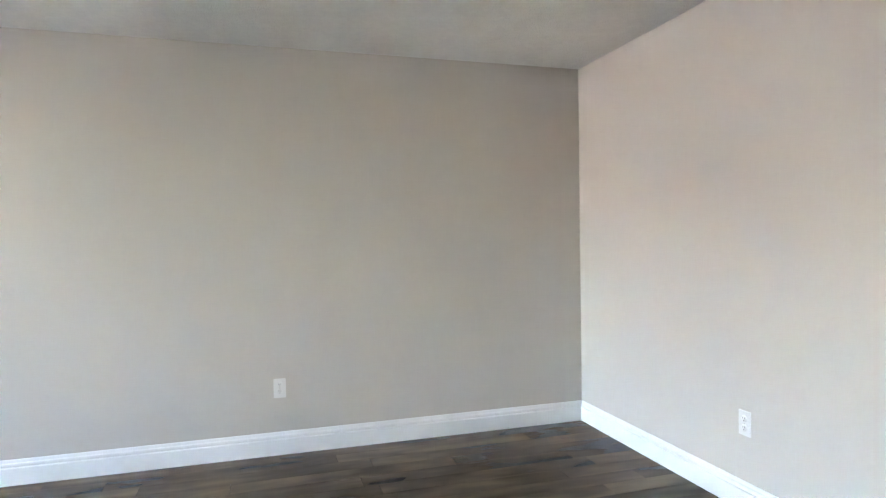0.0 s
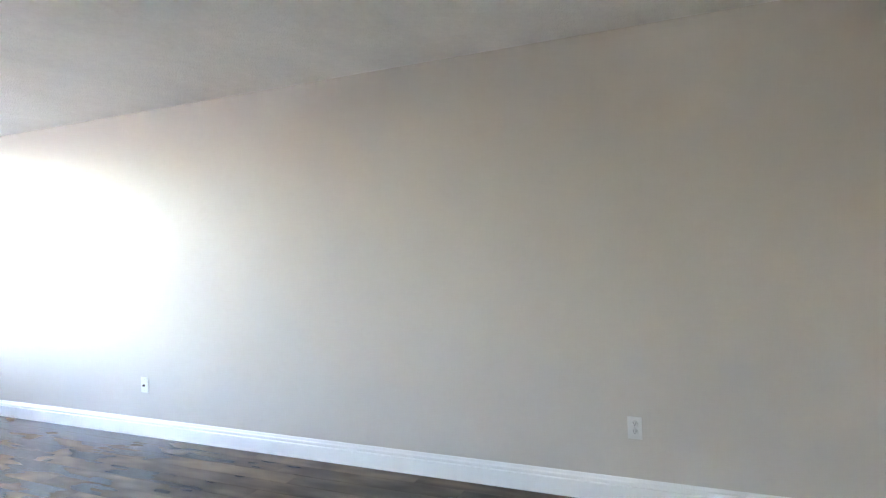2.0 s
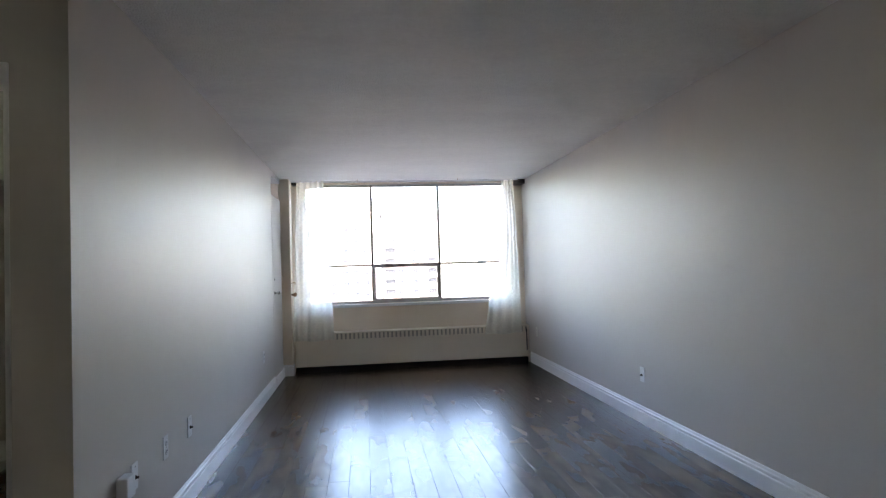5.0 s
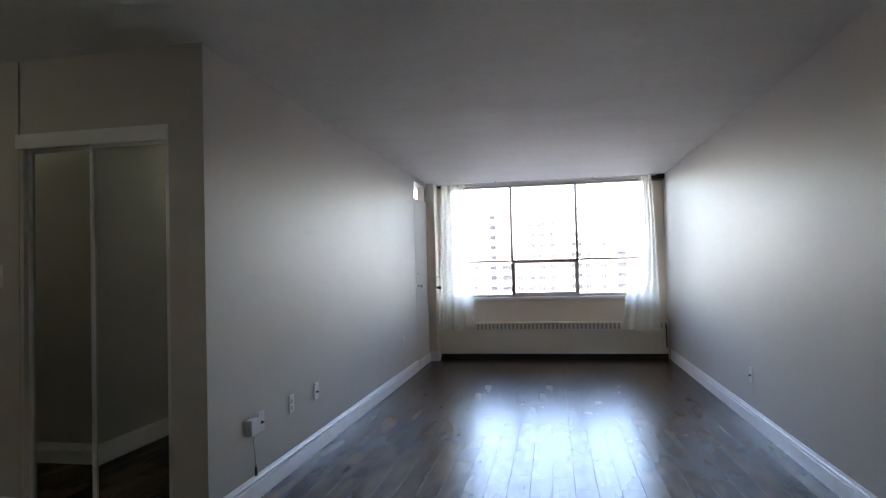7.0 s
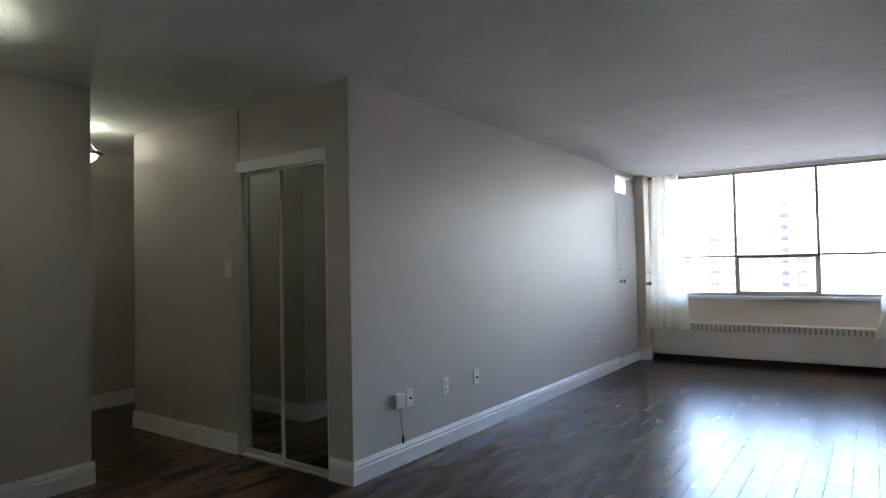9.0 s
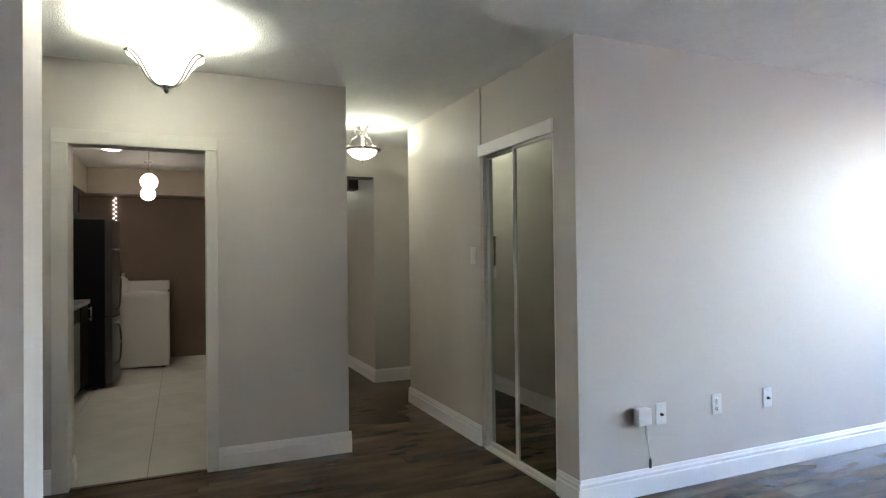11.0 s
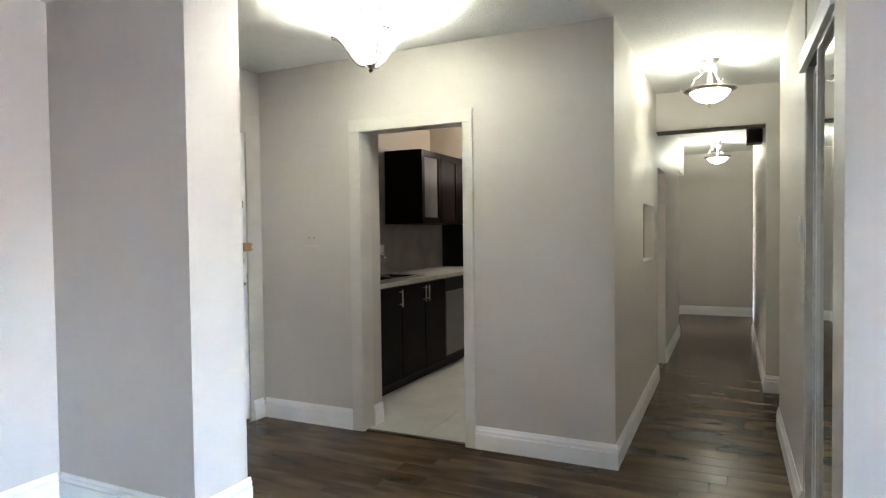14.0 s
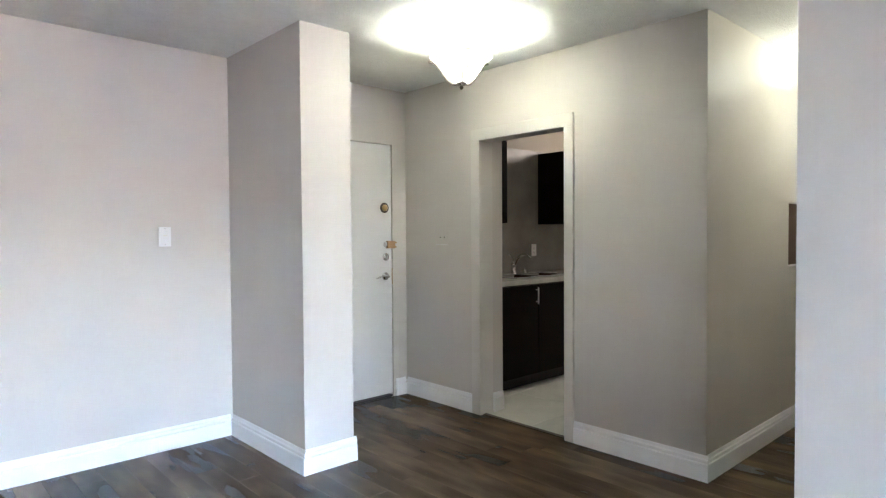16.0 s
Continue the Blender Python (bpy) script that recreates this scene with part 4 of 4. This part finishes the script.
t = thing("dishwasher", pose(0, 0, 0), "grey built-in dishwasher panel between dark cabinets", "dishwasher")
part("body", cube_mesh(-3.823, -3.192, YB + 0.01, YC - 0.005, 0.10, 0.866), BLACKSIDE, t)
part("door", cube_mesh(-3.80, -3.215, YC - 0.004, YC + 0.018, 0.13, 0.735, bevel=0.004), varied("grey_dishwasher_panel", (0.12, 0.12, 0.115), 0.4, 0.05, 3, 80, 0.05, 0.0005), t, "plain grey door panel")
part("control_strip", cube_mesh(-3.815, -3.20, YC - 0.004, YC + 0.016, 0.745, 0.86, bevel=0.003), BLACKSIDE, t)
part("toe_kick", cube_mesh(-3.823, -3.192, YB + 0.01, YC - 0.06, 0.0, 0.099), DARKHOLE, t)

SX0, SX1, SY0, SY1 = -2.95, -2.22, -3.16, -2.82
t = thing("worktop", pose(0, 0, 0), "pale speckled stone worktop over the dark cabinets", "worktop")
bm = bmesh.new()
box(bm, -4.325, SX0, YB + 0.009, -2.685, 0.872, 0.912, 0.004)
box(bm, SX1, -1.622, YB + 0.009, -2.685, 0.872, 0.912, 0.004)
box(bm, SX0, SX1, SY1, -2.685, 0.872, 0.912)
box(bm, SX0, SX1, YB + 0.009, SY0, 0.872, 0.912)
part("slab", bm, STONE, t)

t = thing("kitchen_sink", pose(0, 0, 0), "dark stainless double basin sink set in the worktop", "sink")
bm = bmesh.new()
box(bm, SX0 - 0.015, SX0 + 0.02, SY0 - 0.015, SY1 + 0.015, 0.9135, 0.919, 0.002)
box(bm, SX1 - 0.02, SX1 + 0.015, SY0 - 0.015, SY1 + 0.015, 0.9135, 0.919, 0.002)
box(bm, SX0 + 0.02, SX1 - 0.02, SY0 - 0.015, SY0 + 0.02, 0.9135, 0.919, 0.002)
box(bm, SX0 + 0.02, SX1 - 0.02, SY1 - 0.02, SY1 + 0.015, 0.9135, 0.919, 0.002)
box(bm, -2.60, -2.57, SY0 + 0.02, SY1 - 0.02, 0.9135, 0.919, 0.002)
part("rim", bm, STEEL, t)
for a, b in ((SX0 + 0.004, -2.59), (-2.58, SX1 - 0.004)):
    bm = bmesh.new()
    box(bm, a, b, SY0 + 0.004, SY1 - 0.004, 0.874, 0.878)
    box(bm, a, a + 0.004, SY0 + 0.004, SY1 - 0.004, 0.878, 0.912)
    box(bm, b - 0.004, b, SY0 + 0.004, SY1 - 0.004, 0.878, 0.912)
    basin = part("basin", bm, BRONZE, t, "dark basin")
    part("drain", lathe(bmesh.new(), [(0, 0.8785), (0.04, 0.8785), (0.042, 0.881), (0.03, 0.880), (0, 0.880)], 24, ((a + b) / 2, (SY0 + SY1) / 2, 0)), CHROME, basin)

t = thing("faucet", pose(-2.62, -3.20, 0.913), "chrome single-lever kitchen faucet behind the sink", "faucet")
part("base", lathe(bmesh.new(), [(0, 0), (0.030, 0), (0.030, 0.008), (0.022, 0.014), (0.020, 0.075), (0.024, 0.085), (0.020, 0.11), (0, 0.115)], 28), CHROME, t)
part("spout", tube(bmesh.new(), spline([(0, 0.01, 0.085), (0.0, 0.05, 0.15), (0.0, 0.11, 0.185), (0, 0.17, 0.18), (0, 0.20, 0.155)], 6), 0.013, 12), CHROME, t)
part("lever", tube(bmesh.new(), spline([(0, 0, 0.11), (0.01, -0.005, 0.14), (0.05, 0.0, 0.185), (0.075, 0.0, 0.19)], 5), 0.007, 8), CHROME, t)
for x in (0.17, -0.17):
    c = thing("tap_fitting", pose(-2.62 + x, -3.205, 0.913), "small chrome fitting on the sink ledge", "sink fitting", "sink ledge fittings")
    part("body", lathe(bmesh.new(), [(0, 0), (0.022, 0), (0.022, 0.005), (0.013, 0.010), (0.013, 0.030), (0.017, 0.036), (0.010, 0.046), (0, 0.047)], 20), CHROME, c)

duplex(pose(-3.02, YB + 0.0085, 1.13), "white outlet on the grey backsplash")


def wall_unit(x0, x1, z0, z1, glass, label):
    t = thing("wall_cabinet", pose(0, 0, 0), label, "cabinet", "kitchen wall cabinets")
    part("body", cube_mesh(x0, x1, YB + 0.009, -2.90, z0, z1, bevel=0.001), ESPRESSO, t)
    shaker(t, x0 + 0.002, x1 - 0.002, -2.899, z0 + 0.002, z1 - 0.002, glass)


wall_unit(-2.17, -1.624, 1.385, 2.085, False, "dark espresso wall cabinet near the doorway")
for k in range(5):
    a = -3.09 - 0.42 * k
    wall_unit(a - 0.418, a, 1.385 if k < 3 else 1.76, 2.085, k == 0, "dark espresso wall cabinet with a frosted glass door" if k == 0 else ("dark espresso framed wall cabinet above the worktop" if k < 3 else "short dark wall cabinet above the fridge"))

t = thing("refrigerator", pose(-4.70, -2.86, 0), "black and stainless bottom-freezer refrigerator beside the cabinets", "refrigerator")
part("body", cube_mesh(-0.36, 0.36, -0.41, 0.30, 0.025, 1.71, bevel=0.008), BLACKSIDE, t)
for z0, z1, h0, h1 in ((0.735, 1.705, 0.80, 1.40), (0.06, 0.715, 0.25, 0.66)):
    bm = bmesh.new()
    ring = []
    n = 12
    for i in range(n + 1):
        u = -1 + 2 * i / n
        ring.append((0.358 * u, 0.365 + 0.035 * (1 - u * u)))
    lowv = [bm.verts.new((x, y, z0)) for x, y in ring] + [bm.verts.new((0.358, 0.305, z0)), bm.verts.new((-0.358, 0.305, z0))]
    topv = [bm.verts.new((x, y, z1)) for x, y in ring] + [bm.verts.new((0.358, 0.305, z1)), bm.verts.new((-0.358, 0.305, z1))]
    for i in range(len(lowv)):
        j = (i + 1) % len(lowv)
        bm.faces.new((lowv[i], lowv[j], topv[j], topv[i]))
    bm.faces.new(lowv)
    bm.faces.new(topv)
    bmesh.ops.recalc_face_normals(bm, faces=bm.faces[:])
    d = part("door", bm, STEEL, t, "curved stainless door")
    part("handle", tube(bmesh.new(), spline([(0.31, 0.375, h0), (0.31, 0.425, h0 + 0.03), (0.31, 0.44, (h0 + h1) / 2), (0.31, 0.425, h1 - 0.03), (0.31, 0.375, h1)], 6), 0.010, 10), PEWTER, d)
for x in (-0.3, 0.3):
    part("foot", lathe(bmesh.new(), [(0, 0), (0.02, 0), (0.02, 0.026), (0, 0.026)], 12, (x, 0.2, 0)), DARKHOLE, t)

t = thing("washing_machine", pose(-5.78, -2.32, 0), "white top-loading washing machine against the kitchen end", "washing machine")
part("body", cube_mesh(-0.33, 0.33, -0.33, 0.33, 0.02, 0.88, bevel=0.012), APPLIANCE, t)
part("lid", cube_mesh(-0.30, 0.31, -0.31, 0.31, 0.881, 0.905, bevel=0.008), APPLIANCE, t)
part("control_panel", cube_mesh(-0.33, -0.22, -0.33, 0.33, 0.906, 1.03, bevel=0.012), APPLIANCE, t)
for x in (-0.27, 0.27):
    part("foot", lathe(bmesh.new(), [(0, 0), (0.022, 0), (0.022, 0.022), (0, 0.022)], 12, (x, 0.27, 0)), DARKHOLE, t)
t = thing("detergent_jug", pose(-5.66, -2.50, 0.905), "white plastic jug standing on the washing machine", "jug")
part("bottle", lathe(bmesh.new(), [(0, 0), (0.065, 0), (0.07, 0.01), (0.07, 0.12), (0.05, 0.17), (0.022, 0.19), (0.022, 0.205), (0, 0.205)], 24), PLASTIC, t)
part("cap", lathe(bmesh.new(), [(0, 0.204), (0.026, 0.204), (0.026, 0.235), (0, 0.237)], 20), PLASTIC, t)

t = thing("string_lights", pose(-6.235, -2.63, 1.42), "hanging string of small bright lights on the brown wall", "string lights")
part("wire", tube(bmesh.new(), spline([(0, 0, 0), (0.004, 0.006, 0.2), (0, -0.006, 0.45), (0.003, 0, 0.69)], 6), 0.0025, 6), CABLE, t)
LITTLE = glow("small_lit_bead", (1.0, 0.95, 0.85), 0.025)
bead = finish("bead", lathe(bmesh.new(), [(0, -0.012), (0.009, -0.007), (0.012, 0), (0.009, 0.007), (0, 0.012)], 8), LITTLE)
for i in range(24):
    b = new("bead", bead)
    b.location = (0.014, 0.014 * (1 if i % 2 else -1), 0.015 + 0.0285 * i)
    b.parent = t


# ---- the far side of the street ----
def tower(x0, x1, y, top, columns, label):
    """A far block: columns are (x, pane width, lowest, highest pane), some with balconies between."""
    t = thing("apartment_building", pose((x0 + x1) / 2, y, -26), label, "building", "far apartment blocks")
    w, h, mid = x1 - x0, top + 26, (x0 + x1) / 2
    part("wall", cube_mesh(-w / 2, w / 2, 0, 14, 0, h), CONCRETE, t)
    part("roof", cube_mesh(-w / 2 - 0.3, w / 2 + 0.3, -0.3, 14.3, h, h + 0.9), CONCRETE, t)
    part("plant_room", cube_mesh(-w / 5, w / 6, 4, 9, h + 0.9, h + 3.6), CONCRETE, t)
    for x, wide, low, high in columns:
        pane = finish("window", cube_mesh(-wide / 2, wide / 2, -0.06, 0.10, 0, 1.25), FARGLASS)
        rail = finish("balcony", cube_mesh(-wide * 0.62, wide * 0.62, -1.1, 0, 0, 0.95, bevel=0.03), CONCRETE)
        for f in range(low, high + 1):
            q = new("window", pane)
            q.location = (x - mid, 0, f * 2.8 + 26)
            q.parent = t
            if wide > 2:
                b = new("balcony", rail)
                b.location = (x - mid, 0, f * 2.8 + 24.9)
                b.parent = t


tower(-38, -22.05, 165, 17.0, [(-34.5, 1.6, -8, 3), (-30.5, 2.4, -8, 3), (-26.5, 1.7, -8, 4)], "pale concrete apartment block with rows of windows")
tower(-22, -12.6, 165, 19.0, [(-19.4, 1.5, -8, 0), (-14.6, 1.7, -8, 5)], "narrow pale apartment block with one column of windows")
tower(-12.55, 4.2, 158, 17.0, [(-10.4, 2.3, -8, 1), (-6.9, 1.5, -8, -1), (-3.8, 1.9, -8, 4), (-1.2, 1.9, -8, 4), (1.6, 1.6, -8, 4)], "pale apartment block with regular windows")
tower(6.0, 24, 162, 16.0, [(8.0, 2.9, -8, 3), (10.8, 1.6, -8, 1), (14.8, 1.5, -8, 2), (19.5, 2.4, -8, 2)], "pale apartment block with small balconies")
tower(40, 60, 190, 18, [(44, 1.8, -8, 4), (48, 2.6, -8, 4), (53, 1.8, -8, 4), (57, 1.8, -8, 4)], "tall pale apartment block far off")

# ---- planks and tiles ----
PW, PL = 0.127, 1.22


def slab_mesh(name, w, l, h, material, bevel=0.0016, end_bevel=None):
    """A flat piece with its top at height zero, centred, with eased upper edges."""
    bm = bmesh.new()
    a, b = w / 2, l / 2
    low = [bm.verts.new((x, y, -h)) for x, y in ((-a, -b), (a, -b), (a, b), (-a, b))]
    mid = [bm.verts.new((x, y, -bevel)) for x, y in ((-a, -b), (a, -b), (a, b), (-a, b))]
    c, d = a - bevel, b - (bevel if end_bevel is None else end_bevel)
    top = [bm.verts.new((x, y, 0)) for x, y in ((-c, -d), (c, -d), (c, d), (-c, d))]
    for p, q in ((low, mid), (mid, top)):
        for i in range(4):
            j = (i + 1) % 4
            bm.faces.new((p[i], p[j], q[j], q[i]))
    bm.faces.new(top)
    return finish(name, bm, material)


lengths = {}


def plank_of(length):
    """The shared mesh of a plank cut to that length."""
    key = round(length, 2)
    if key not in lengths:
        lengths[key] = slab_mesh("plank", PW - 0.001, key - 0.001, 0.009, PLANK, 0.0011, 0.0003)
    return lengths[key]


def lay_planks(x0, x1, y0, y1, seed):
    """Staggered rows along y, the end planks cut at the walls."""
    rng = random.Random(seed)
    for k in range(round(x0 / PW), math.ceil(x1 / PW - 0.3)):
        y = y0 - rng.uniform(0.05, 0.95) * PL
        while y < y1 - 0.01:
            a, b = max(y, y0), min(y + PL, y1)
            if b - a > 0.04:
                p = new("plank", plank_of(b - a))
                p.location = ((k + 0.5) * PW, (a + b) / 2, 0)
                p.parent = FLOOR
            y += PL


lay_planks(0.0, XR, YB, 5.64, 3)
lay_planks(-11 * PW, 0.0, YB, 0.02, 5)
lay_planks(-20 * PW, -11 * PW, -0.84, 0.02, 9)
lay_planks(-28 * PW, -20 * PW, -0.84, 0.95, 10)
lay_planks(XH, -28 * PW, -0.98, 0.0, 11)
lay_planks(XH, -50 * PW, 0.0, 1.4, 12)

tile_mesh = slab_mesh("tile", 0.60, 0.60, 0.004, TILE, 0.001)
for i in range(9):
    for j in range(5):
        x = XK - 0.05 - 0.302 - i * 0.6035
        y = -2.055 - 0.302 - 2 * 0.6035 + j * 0.6035
        if x - 0.3 < -6.3 or y + 0.3 > -0.75:
            continue
        p = new("tile", tile_mesh)
        p.location = (x, y, 0.0)
        p.parent = KFLOOR
